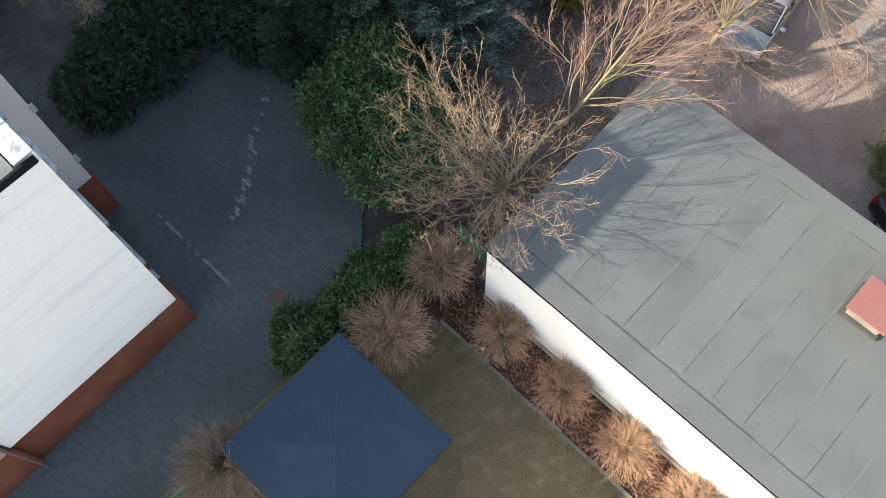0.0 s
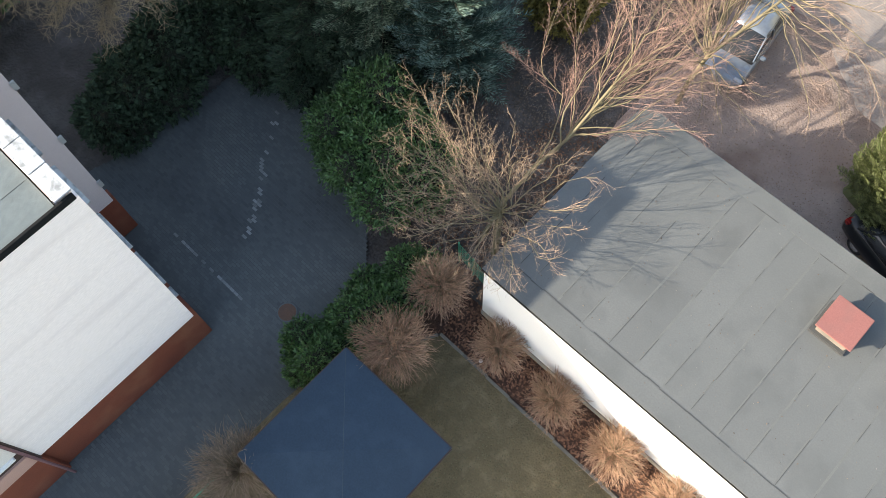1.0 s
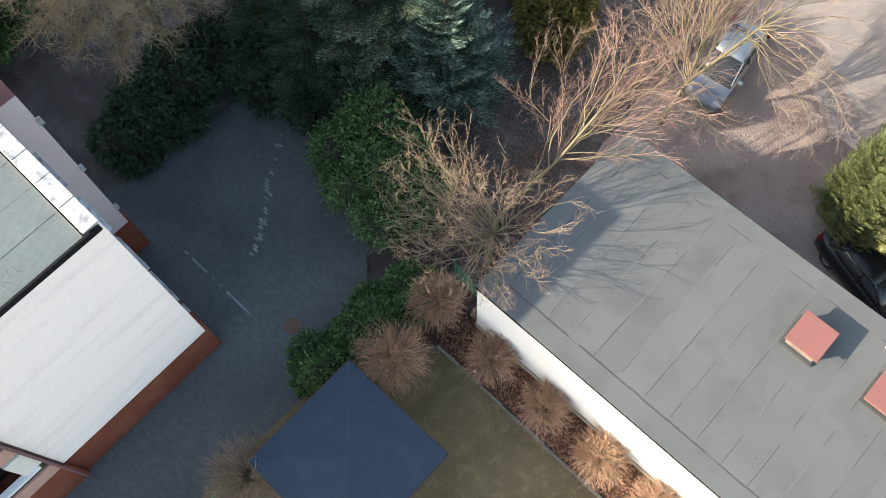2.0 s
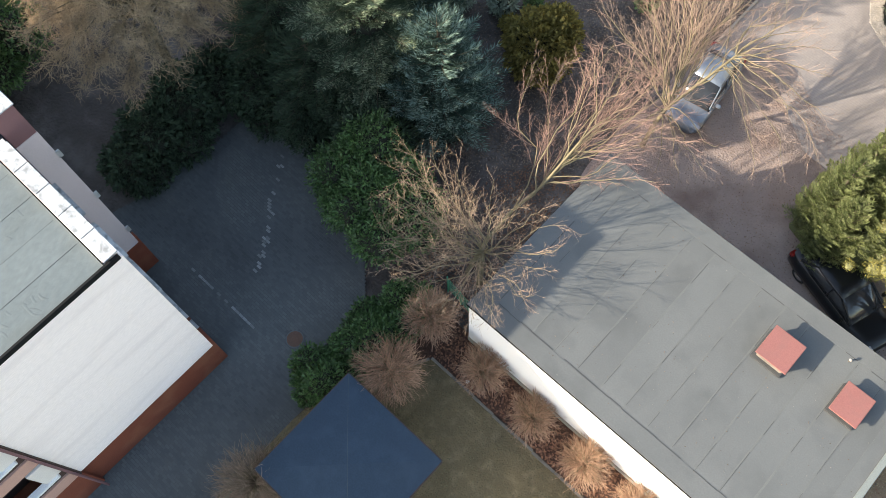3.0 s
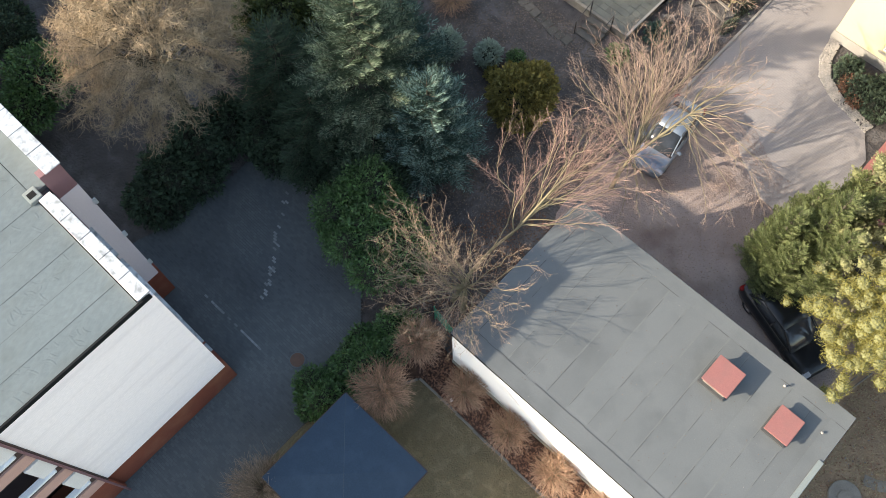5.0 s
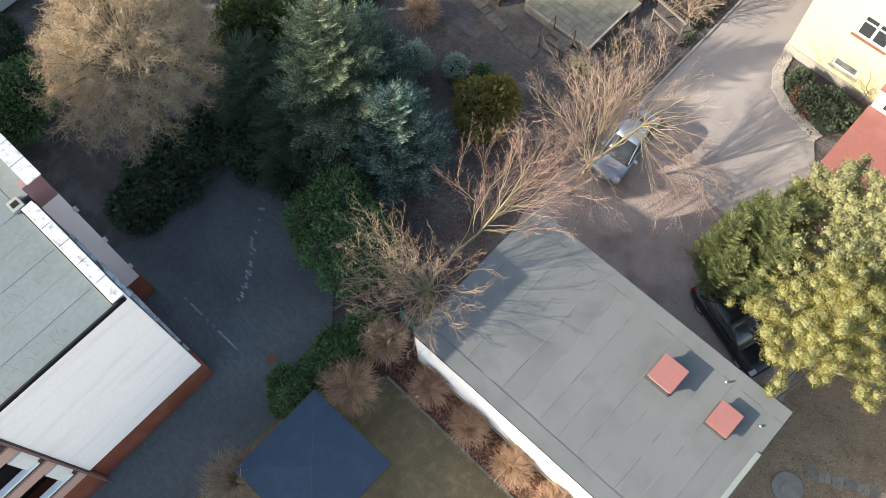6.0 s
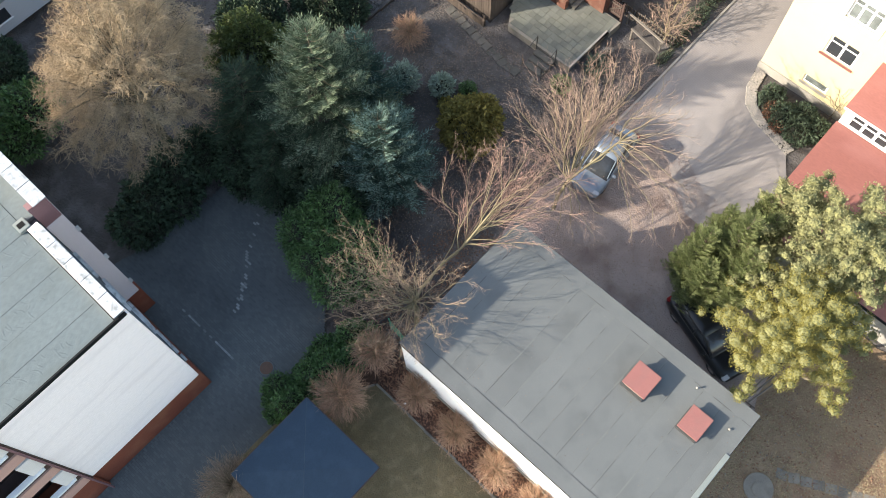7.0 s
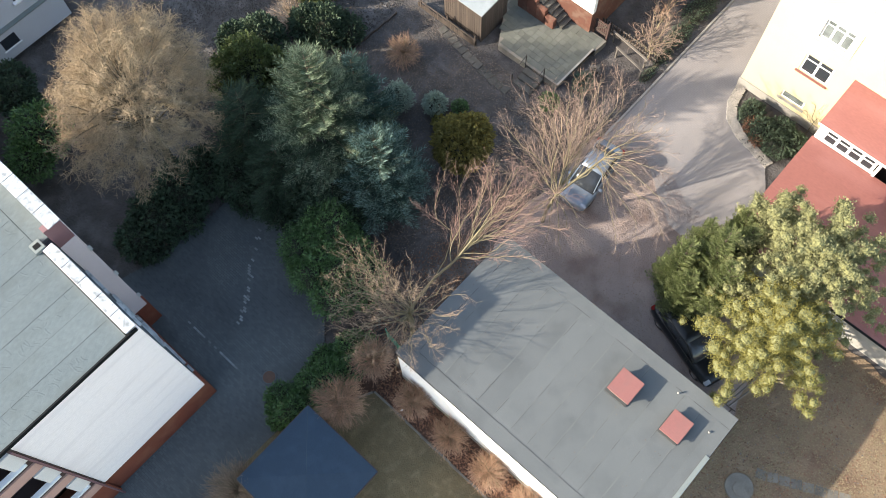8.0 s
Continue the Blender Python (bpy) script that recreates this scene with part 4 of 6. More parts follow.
def leafy(name, base, lobes, count, size, material, label, category, seed=1, aspect=2.0, spread=0.7, droop=0.0, trunk=None, spray=0, fuzz=0.22, shrink=0.7, group="", inner=None):
    rng = random.Random(seed)
    th = thing(name, base, label, category, group)
    P, N = on_lobes(rng, lobes, count, fuzz)
    if spray:
        part("foliage", sprays(rng, P, [n + Vector((0, 0, -droop)) + Vector((rng.gauss(0, spread), rng.gauss(0, spread), rng.gauss(0, spread))) * 0.6 for n in N], size, size / aspect, spray), material, th)
    else:
        part("foliage", leaf_cloud(rng, P, N, size, aspect, spread, droop), material, th)
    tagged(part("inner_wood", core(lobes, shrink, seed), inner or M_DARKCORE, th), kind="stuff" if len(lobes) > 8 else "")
    V, F = [], []
    b = Vector(base)
    for lo in lobes[:6]:
        c = Vector((lo[0], lo[1], lo[2]))
        tube(V, F, [b + Vector((0, 0, -0.1)), b.lerp(c, 0.5) + Vector((0.05, 0.03, 0)), c], trunk or 0.08, 0.03, 6)
    part("trunk", (V, F), M_BARK, th)
    return th


def kite(V, F, p, q, length, width, rng):
    """One needled sprig: two narrow crossed blades from p along q."""
    e = p + q * length
    w = q.cross(Vector((rng.gauss(0, 0.4), rng.gauss(0, 0.4), 1))).normalized() * width
    u = q.cross(w).normalized() * width * 0.8
    m = p.lerp(e, 0.45)
    b = len(V)
    V += [p, m + w, e, m - w, m + u, m - u]
    F += [(b, b + 1, b + 2, b + 3), (b, b + 4, b + 2, b + 5)]


def boughs(rng, lists, base, tip, radius, levels, per, droop, full, sprig, width, gap=0.15, pale=0.5, up=0.16):
    """Whorls of flat feathered boughs on one stem; outer and end sprigs go to the pale list, more often towards the
    top.
    """
    V, F, PV, PF, TV, TF = lists
    height = (tip - base).length
    tube(TV, TF, [base + Vector((0, 0, -0.2)), base.lerp(tip, 0.5), tip], 0.03 + 0.013 * height, 0.015, 7)
    for L in range(levels):
        t = (L + rng.random() * 0.7) / levels
        c = base.lerp(tip, 0.10 + 0.89 * t)
        R = radius * (1 - t) ** full + 0.14
        n = max(4, int(per * (0.5 + 0.5 * (1 - t)) + rng.random()))
        off = rng.random() * 6.28
        for k in range(n):
            a = off + 2 * math.pi * k / n + rng.gauss(0, 0.22)
            r = R * rng.choice((0.62, 0.8, 0.95, 1.0, 1.08, 1.2))
            d = Vector((math.cos(a), math.sin(a), 0.75 * t - droop + rng.gauss(0, 0.09))).normalized()
            pts = [c]
            for _ in range(6):
                d = (d + Vector((rng.gauss(0, 0.05), rng.gauss(0, 0.05), up * 0.5))).normalized()
                pts.append(pts[-1] + d * r / 6)
            tube(TV, TF, pts, 0.010 + 0.012 * (1 - t), 0.004, 3)
            m = max(3, int(r / gap))
            for j in range(m + 1):
                u = 0.16 + 0.84 * j / m
                p, dd = at_along(pts, min(u, 0.995))
                flat = dd.cross(Vector((0, 0, 1))).normalized()
                for sgn in (-1, 1):
                    if j == m:
                        q, ln_ = (dd + flat * sgn * 0.25 + Vector((0, 0, 0.15))).normalized(), sprig * 1.2
                    else:
                        q = (dd * rng.uniform(0.65, 1.0) + flat * sgn * rng.uniform(0.6, 1.0) + Vector((0, 0, rng.uniform(-0.12, 0.22)))).normalized()
                        ln_ = (0.10 + 0.36 * r * (1 - u) ** 0.8) * rng.uniform(0.7, 1.25)
                        ln_ = max(ln_, sprig * 0.8)
                    o = p
                    steps = max(1, int(ln_ / (sprig * 0.42)))
                    for i in range(steps + 1):
                        o = p + q * ln_ * i / (steps + 1)
                        side = q.cross(Vector((0, 0, 1))).normalized() * (1 if i % 2 else -1)
                        way = (q + side * rng.uniform(0.3, 0.75) + Vector((0, 0, rng.uniform(-0.15, 0.3)))).normalized() if i < steps else q
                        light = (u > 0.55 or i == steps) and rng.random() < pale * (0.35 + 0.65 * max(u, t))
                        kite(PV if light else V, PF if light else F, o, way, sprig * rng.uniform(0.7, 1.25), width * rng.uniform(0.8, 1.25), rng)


def conifer(name, base, height, radius, material, label, seed=1, levels=22, per=10, droop=0.25, full=0.8, sprig=0.24, width=0.022, lean=(0, 0), tips=None, pale=0.5, inner=None, stems=((0, 0, 1.0, 1.0),), up=0.16, gap=0.15):
    """stems: (x, y, share of the height, share of the radius) of each leader, about the base."""
    rng = random.Random(seed)
    th = thing(name, base, label, "tree")
    base = Vector(base)
    lists = [[] for _ in range(6)]
    bm = bmesh.new()
    for sx, sy, sh, sr in stems:
        o = base + Vector((sx, sy, 0))
        boughs(rng, lists, o, o + Vector((lean[0], lean[1], height * sh)), radius * sr, levels, per, droop, full, sprig, width, gap, pale, up)
        # cone filler round the stem, coloured as the shade between the boughs
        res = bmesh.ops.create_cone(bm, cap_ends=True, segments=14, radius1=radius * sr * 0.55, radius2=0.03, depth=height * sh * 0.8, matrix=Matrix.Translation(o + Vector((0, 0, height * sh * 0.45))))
        for v in res["verts"]:
            v.co += noise.noise_vector(v.co * 1.3) * 0.25
    part("trunk", (lists[4], lists[5]), M_BARK, th)
    part("needle_mass", (lists[0], lists[1]), material, th, "dense needled boughs")
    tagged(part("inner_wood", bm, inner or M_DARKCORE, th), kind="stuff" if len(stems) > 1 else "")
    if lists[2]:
        part("young_growth", (lists[2], lists[3]), tips or material, th, "paler outer sprigs")
    return th


def twig_ball(name, base, r, height, label, material, seed, group="", n=60):
    """A clipped bare shrub: many stems fan out from one stool to a rounded outline."""
    rng = random.Random(seed)
    th = thing(name, base, label, "shrub", group)
    base = Vector(base)
    V, F, TV, TF = [], [], [], []
    c = base + Vector((0, 0, height - r * 0.95))
    for k in range(5):
        q = shoot(rng, base + Vector((rng.gauss(0, 0.05), rng.gauss(0, 0.05), -0.05)), Vector((rng.gauss(0, 0.12), rng.gauss(0, 0.12), 1)), height - r, 3, 0.1)
        tube(V, F, q, 0.045, 0.03, 6)
    for k in range(n):
        z = 1 - 1.3 * (k + 0.5) / n
        a = k * 2.39996 + rng.gauss(0, 0.2)
        s = math.sqrt(max(0, 1 - z * z))
        d = Vector((math.cos(a) * s, math.sin(a) * s, z * 0.9 + 0.05)).normalized()
        L = r * rng.uniform(0.82, 1.12)
        q = shoot(rng, c - Vector((0, 0, 0.25 * r)) + d * 0.05, d, L, 4, 0.3, 0.015)
        tube(V if k % 3 == 0 else TV, F if k % 3 == 0 else TF, q, 0.014 if k % 3 == 0 else 0.009, 0.004, 3)
        for j in range(8):
            p, dd = at_along(q, rng.uniform(0.3, 0.95))
            e = shoot(rng, p, aside(rng, dd, rng.uniform(20, 50)), r * rng.uniform(0.15, 0.42), 2, 0.2, 0.015)
            tube(TV, TF, e, 0.0055, 0.0032, 3)
    part("stool", (V, F), M_BARK2, th)
    part("twig_mass", (TV, TF), material, th, "dense thin twigs")
    return th


# bare tree beside the garage corner: a star of straight shoots from one fork
bare_tree("bare_tree", (-6.5, 8.5, -0.2), [(-6.55, 8.5, -0.4), (-6.5, 8.55, 1.6), (-6.4, 8.45, 2.8), (-6.25, 8.3, 3.7)], 0.13,
          [(0.9, -4.3, 6.6, 5.0), (0.92, -3.8, 7.8, 5.2), (0.9, -4.6, 5.9, 5.2), (1, -8.96, 8.12, 7.5), (1, -8.40, 8.39, 7.6), (1, -8.01, 7.58, 8), (0.97, -7.54, 8.48, 7.5), (0.95, -8.79, 6.68, 7.4), (0.97, -8.87, 7.36, 7.3),
           (0.9, -8.79, 6.23, 6), (0.9, -8.06, 5.69, 6), (0.86, -7.54, 5.33, 5.6), (0.9, -7.00, 5.10, 6), (0.86, -6.15, 5.10, 5.8), (0.92, -5.40, 5.50, 6),
           (0.9, -4.25, 6.20, 5.8), (0.95, -3.95, 7.30, 5.8), (0.97, -4.10, 9.30, 5.9), (0.93, -3.90, 8.70, 5.4), (1, -5.30, 9.90, 6), (0.98, -4.50, 10.00, 5.7),
           (1, -6.50, 8.10, 7.6), (1, -5.80, 8.40, 7.3), (1, -7.33, 7.13, 7.4), (0.98, -6.60, 6.40, 6.9), (0.96, -8.19, 6.50, 6.9), (0.9, -4.90, 6.90, 5.6),
           (0.8, -8.27, 7.49, 5.2), (0.75, -7.41, 6.23, 4.6), (1, -6.90, 9.40, 6.6), (0.97, -8.53, 7.67, 6.4), (0.98, -5.90, 9.30, 6.6)],
          M_BARK2, M_TWIG, "leafless multi-limbed tree beside the white garage wall", seed=3, limb_r=0.018, shoots=11, reach=0.36, twigs=4.4, twig_len=0.38, lift=0.045, arch=0.7, thin=0.0048)
# leaning tree along the garage's west side
bare_tree("leaning_bare_tree", (-7.2, 8.7, -0.3), [(-7.25, 8.6, -0.5), (-7.1, 9.6, 1.3), (-6.85, 10.5, 2.5), (-6.47, 11.55, 3.4), (-6.12, 12.8, 5.2)], 0.085,
          [(0.5, -8.8, 13.6, 6.2), (0.55, -8.1, 14.6, 6.0), (0.7, -7.6, 14.2, 6.8), (0.72, -7.4, 15.2, 6.4),
           (0.78, -6.5, 15.7, 6.2), (0.8, -5.6, 15.9, 6.4), (0.85, -4.7, 15.9, 6.2), (0.9, -4.0, 15.7, 5.8), (0.95, -3.4, 15.0, 5.4), (1.0, -5.2, 15.2, 7.2),
           (1.0, -6.1, 15.0, 7.6), (0.98, -6.9, 14.9, 7.4), (0.92, -7.2, 14.2, 7.6), (0.76, -3.5, 13.4, 5.0), (0.77, -4.3, 12.6, 4.9), (0.86, -4.4, 14.3, 6.0),
           (0.9, -5.0, 14.6, 6.8), (0.97, -4.6, 15.4, 6.6), (0.82, -5.9, 15.6, 5.4), (0.88, -6.8, 15.7, 5.6), (0.8, -3.9, 14.6, 5.0),
           (0.93, -5.4, 16.4, 6.0), (0.84, -6.2, 16.3, 5.2), (0.9, -4.2, 16.4, 5.4)],
          M_BARK2, M_TWIG_RED, "leafless tree leaning past the garage roof, reddish twigs", seed=8, limb_r=0.019, shoots=9, reach=0.32, twigs=4.2, twig_len=0.5, angle=25, lift=0.04, thin=0.0058)
# spreading tree over the parked silver car
bare_tree("spreading_bare_tree", (-5.6, 16.95, 0.0), [(-5.6, 16.9, -0.2), (-5.55, 17.05, 1.3), (-5.4, 17.4, 2.5), (-4.95, 18.4, 3.4), (-4.5, 19.5, 4.3)], 0.095,
          [(0.5, -9.0, 17.5, 5.0), (0.5, -8.95, 18.7, 5.4), (0.5, -8.7, 20.0, 5.2), (0.5, -7.7, 21.0, 5.4), (0.52, -6.9, 22.2, 5.2), (0.55, -6.2, 22.6, 5.4), (0.5, -7.4, 18.6, 6.8), (0.5, -6.6, 20.0, 6.9),
           (0.5, -7.9, 19.7, 6.2), (0.52, -6.5, 21.2, 6.2), (0.5, -8.2, 18.2, 6.0), (0.5, -7.2, 20.8, 6.0), (0.5, -6.7, 19.2, 7.0), (0.48, -8.0, 16.9, 4.4), (0.48, -7.0, 17.0, 5.8), (0.5, -8.5, 17.0, 5.0),
           (0.5, -8.4, 19.4, 4.6), (0.5, -7.3, 21.6, 4.8), (0.52, -6.0, 21.8, 6.0), (0.5, -7.8, 18.9, 5.6), (0.55, -5.9, 20.8, 6.6),
           (0.45, -7.6, 15.7, 4.4), (0.42, -6.2, 15.1, 3.6), (0.42, -4.9, 14.6, 3.3), (0.42, -4.0, 14.6, 3.2), (0.42, -3.2, 14.9, 3.2), (0.42, -2.7, 15.6, 3.3), (0.45, -3.7, 15.4, 3.9), (0.45, -5.3, 15.3, 4.0), (0.45, -2.9, 16.5, 3.8),
           (1.0, -4.9, 22.6, 5.2), (1.0, -4.0, 22.4, 5.3), (1.0, -3.1, 22.3, 4.8), (1.0, -2.2, 21.6, 4.6), (1.0, -1.5, 20.6, 4.6), (0.97, -0.9, 19.4, 4.4), (0.95, -0.3, 18.2, 4.0), (0.92, -0.8, 17.2, 3.7), (0.9, -1.5, 16.5, 3.5),
           (0.9, -2.1, 17.4, 4.2), (0.97, -2.4, 19.0, 5.0), (0.97, -2.9, 20.6, 5.6), (1.0, -4.3, 21.2, 6.0), (0.98, -1.9, 18.4, 4.7), (1.0, -3.5, 21.6, 5.8),
           (0.6, -5.9, 20.3, 5.0), (0.7, -5.3, 21.4, 5.1), (0.6, -5.6, 19.4, 4.9), (0.8, -4.6, 20.8, 5.3), (0.85, -3.6, 19.7, 5.0), (0.7, -5.1, 20.2, 5.4)],
          M_BARK2, M_TWIG_YEL, "leafless spreading tree with ochre branches over a parked car", seed=14, limb_r=0.022, shoots=10, reach=0.36, twigs=3.4, twig_len=0.5, angle=32, lift=0.01, arch=-0.4, thin=0.0055)


def weeping(name, base, height, radius, label, seed):
    """A dense dome of fine hanging twigs."""
    rng = random.Random(seed)
    th = thing(name, base, label, "tree")
    base = Vector(base)
    V, F, TV, TF = [], [], [], []
    top = base + Vector((0.2, 0.1, height * 0.62))
    tube(V, F, [base + Vector((0, 0, -0.2)), base.lerp(top, 0.5) + Vector((0.12, 0, 0)), top], 0.22, 0.12, 9)
    for k in range(110):
        z = 1 - 1.3 * (k + 0.5) / 110
        a = k * 2.39996
        s = math.sqrt(max(0, 1 - z * z))
        lump = 0.92 + 0.22 * noise.noise(Vector((math.cos(a) * s * 1.6, math.sin(a) * s * 1.6, z * 1.6 + seed)))
        lump *= 1 - 0.25 * max(0.0, math.cos(a + 2.44)) ** 3
        tgt = base + Vector((math.cos(a) * s * radius * lump, math.sin(a) * s * radius * lump, height * (0.52 + 0.44 * z * (0.4 + 0.66 * lump))))
        p0 = base.lerp(top, rng.uniform(0.55, 1.0))
        mid = p0.lerp(tgt, 0.55) + Vector((rng.gauss(0, 0.2), rng.gauss(0, 0.2), 0.5))
        q = [p0, p0.lerp(mid, 0.5) + Vector((0, 0, 0.15)), mid, mid.lerp(tgt, 0.5) + Vector((0, 0, 0.12)), tgt]
        tube(V, F, q, 0.05, 0.014, 5)
        for j in range(32):
            p, d = at_along(q, rng.uniform(0.45, 1.0))
            o = Vector((p.x - base.x, p.y - base.y, 0)).normalized()
            d2 = (d + o * 0.4 + Vector((rng.gauss(0, 0.6), rng.gauss(0, 0.6), rng.gauss(0.35, 0.4)))).normalized()
            e = shoot(rng, p, d2, rng.uniform(0.5, 1.15), 4, 0.5, -0.10)
            tube(TV, TF, e, 0.007, 0.004, 3)
            for i in range(9):
                p2, d3 = at_along(e, rng.uniform(0.2, 1.0))
                tube(TV, TF, shoot(rng, p2, aside(rng, d3, 60), rng.uniform(0.2, 0.5), 3, 0.9, -0.08), 0.0062, 0.004, 3)
    part("trunk", (V, F), M_BARK, th)
    part("crown", (TV, TF), M_TWIG_WILLOW, th, "dense straw-coloured hanging twigs")
    return th


weeping("weeping_tree", (-22.2, 6.95, -0.7), 11.0, 3.85, "large leafless weeping tree with dense straw-coloured twigs", 21)

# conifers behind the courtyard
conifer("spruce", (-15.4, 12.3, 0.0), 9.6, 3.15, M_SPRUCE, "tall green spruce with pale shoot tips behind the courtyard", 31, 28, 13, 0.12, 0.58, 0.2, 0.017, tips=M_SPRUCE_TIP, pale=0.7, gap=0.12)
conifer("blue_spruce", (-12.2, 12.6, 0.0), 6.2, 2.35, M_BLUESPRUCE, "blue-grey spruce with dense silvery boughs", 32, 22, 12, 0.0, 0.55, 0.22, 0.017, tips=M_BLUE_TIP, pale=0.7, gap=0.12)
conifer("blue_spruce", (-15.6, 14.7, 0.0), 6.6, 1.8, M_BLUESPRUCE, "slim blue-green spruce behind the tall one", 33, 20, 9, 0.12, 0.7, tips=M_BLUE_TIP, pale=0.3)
conifer("dark_fir", (-18.4, 10.2, -0.3), 6.6, 2.4, M_YEW, "dark shaded fir behind the yard", 34, 20, 10, 0.2, 0.6, pale=0.0)
conifer("dark_fir", (-16.3, 9.9, -0.4), 4.8, 2.2, M_YEW, "low dark fir in the shade", 35, 18, 10, 0.2, 0.6, pale=0.0)
leafy("green_shrub", (-21.2, 12.6, 0.0), [(-21.2, 12.6, 2.6, 1.5, 1.5, 2.0), (-20.4, 13.4, 2.0, 1.2, 1.2, 1.6), (-22.0, 11.8, 2.0, 1.2, 1.2, 1.5)], 8500, 0.2, M_SUNGREEN, "tall evergreen shrub behind the weeping tree", "shrub", 36, 3.0, spray=4)
leafy("green_shrub", (-27.7, 3.4, -0.8), [(-27.7, 3.4, 1.0, 1.6, 1.5, 1.5), (-27.1, 2.1, 0.7, 1.2, 1.1, 1.2)], 5500, 0.2, M_LAUREL, "rounded evergreen shrub by the grey building", "shrub", 37, 2.2)
leafy("conifer_hedge", (-19.9, 4.5, -1.0), [(-19.7, 2.9, 0.2, 1.0, 1.0, 1.4), (-19.9, 4.3, 0.5, 1.15, 1.2, 1.7), (-20.0, 6.0, 0.6, 1.25, 1.3, 1.9), (-19.8, 7.6, 0.5, 1.25, 1.2, 1.7), (-19.2, 5.2, -0.3, 0.8, 1.2, 0.9), (-19.2, 3.4, -0.4, 0.7, 1.0, 0.8)],
      9000, 0.24, M_YEW, "dark conifer hedge beside the courtyard", "hedge", 38, 3.5, spray=4)
leafy("conifer_hedge", (-17.0, 9.3, -0.8), [(-18.4, 8.6, 0.4, 1.3, 1.2, 1.8), (-16.9, 9.0, 0.4, 1.3, 1.2, 1.7), (-17.7, 8.1, -0.3, 0.9, 0.8, 0.9), (-16.0, 8.6, -0.3, 0.9, 0.7, 0.9), (-15.3, 9.9, 0.3, 1.3, 1.0, 1.5), (-14.0, 10.1, 0.6, 1.2, 1.2, 1.7)],
      9000, 0.22, M_YEW, "dark yew hedge along the back of the courtyard", "hedge", 39, 3.5, spray=4)
def hedge_lobes(seed, line, r, h, n):
    """Uneven clumps strewn along a line of (x, y) points."""
    rng = random.Random(seed)
    line = [Vector((*p, 0)) for p in line]
    out = []
    for k in range(n):
        p, d = at_along(line, (k + rng.random()) / n)
        q = p + Vector((-d.y, d.x, 0)) * rng.uniform(-r, r) * 0.75
        s_ = rng.uniform(0.42, 0.72) * r
        z = ground_z(q.x, q.y) + h * rng.uniform(0.45, 0.85)
        out.append((q.x, q.y, z, s_ * rng.uniform(0.85, 1.2), s_ * rng.uniform(0.85, 1.2), s_ * rng.uniform(0.8, 1.1)))
    return out


leafy("laurel_hedge", (-8.4, 3.8, -0.8), hedge_lobes(40, ((-7.6, 1.6), (-8.15, 2.7), (-8.15, 3.9), (-7.9, 5.0), (-7.65, 6.2)), 1.05, 2.0, 34) + [(-7.8, 2.3, -0.2, 0.9, 1.0, 1.0), (-8.0, 3.4, -0.2, 1.0, 1.0, 1.0), (-7.9, 4.9, -0.1, 1.0, 1.0, 1.1), (-7.7, 6.1, 0.0, 1.0, 1.0, 1.2)],
      26000, 0.14, M_LAUREL, "glossy dark green laurel hedge beside the pavilion", "hedge", 40, 2.1, fuzz=0.3, shrink=0.7)
leafy("laurel_hedge", (-11.4, 7.9, -0.8), hedge_lobes(41, ((-9.7, 7.4), (-10.9, 7.9), (-12.0, 8.6), (-13.2, 8.8)), 1.6, 3.1, 36) + [(-10.3, 7.5, 0.5, 1.1, 1.0, 1.6), (-11.5, 8.0, 0.9, 1.2, 1.1, 1.9), (-12.7, 8.6, 0.9, 1.2, 1.1, 1.8)],
      30000, 0.14, M_LAUREL, "tall laurel hedge at the courtyard's edge", "hedge", 41, 2.1, fuzz=0.3, shrink=0.7)
leafy("dark_shrub", (-13.4, 9.6, -0.4), [(-13.3, 9.6, 1.0, 1.2, 1.1, 1.6), (-12.5, 10.2, 0.8, 1.0, 1.0, 1.4)], 4500, 0.18, M_YEW, "dark evergreen shrub under the spruces", "shrub", 42, 2.2)

# evergreens beside the drive
def bough_lobes(seed, c, n, r, z0, z1, droop, size):
    """Clumps strung along boughs that leave the stem at c and hang at their ends."""
    rng = random.Random(seed)
    out = []
    for k in range(n):
        a = k * 2.39996 + rng.gauss(0, 0.2)
        t = (k + 0.5) / n
        z = z0 + (z1 - z0) * t
        R = r * (1 - 0.55 * t ** 2) * rng.uniform(0.7, 1.12)
        for u in (0.3, 0.58, 0.82, 1.0):
            s = size * rng.uniform(0.75, 1.2) * (1.15 - 0.45 * u)
            out.append((c[0] + math.cos(a) * R * u + rng.gauss(0, 0.1), c[1] + math.sin(a) * R * u + rng.gauss(0, 0.1),
                        z + 0.35 * u - droop * R * u * u + rng.gauss(0, 0.1), s, s, s * 0.8))
    return out


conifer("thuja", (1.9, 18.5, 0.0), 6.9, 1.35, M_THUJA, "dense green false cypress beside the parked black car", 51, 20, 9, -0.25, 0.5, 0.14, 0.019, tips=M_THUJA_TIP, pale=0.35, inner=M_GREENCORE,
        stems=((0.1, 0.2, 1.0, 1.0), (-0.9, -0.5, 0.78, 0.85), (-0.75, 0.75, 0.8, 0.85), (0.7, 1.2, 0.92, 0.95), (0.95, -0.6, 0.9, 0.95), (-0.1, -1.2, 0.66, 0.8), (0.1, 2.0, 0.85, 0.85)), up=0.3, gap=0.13)
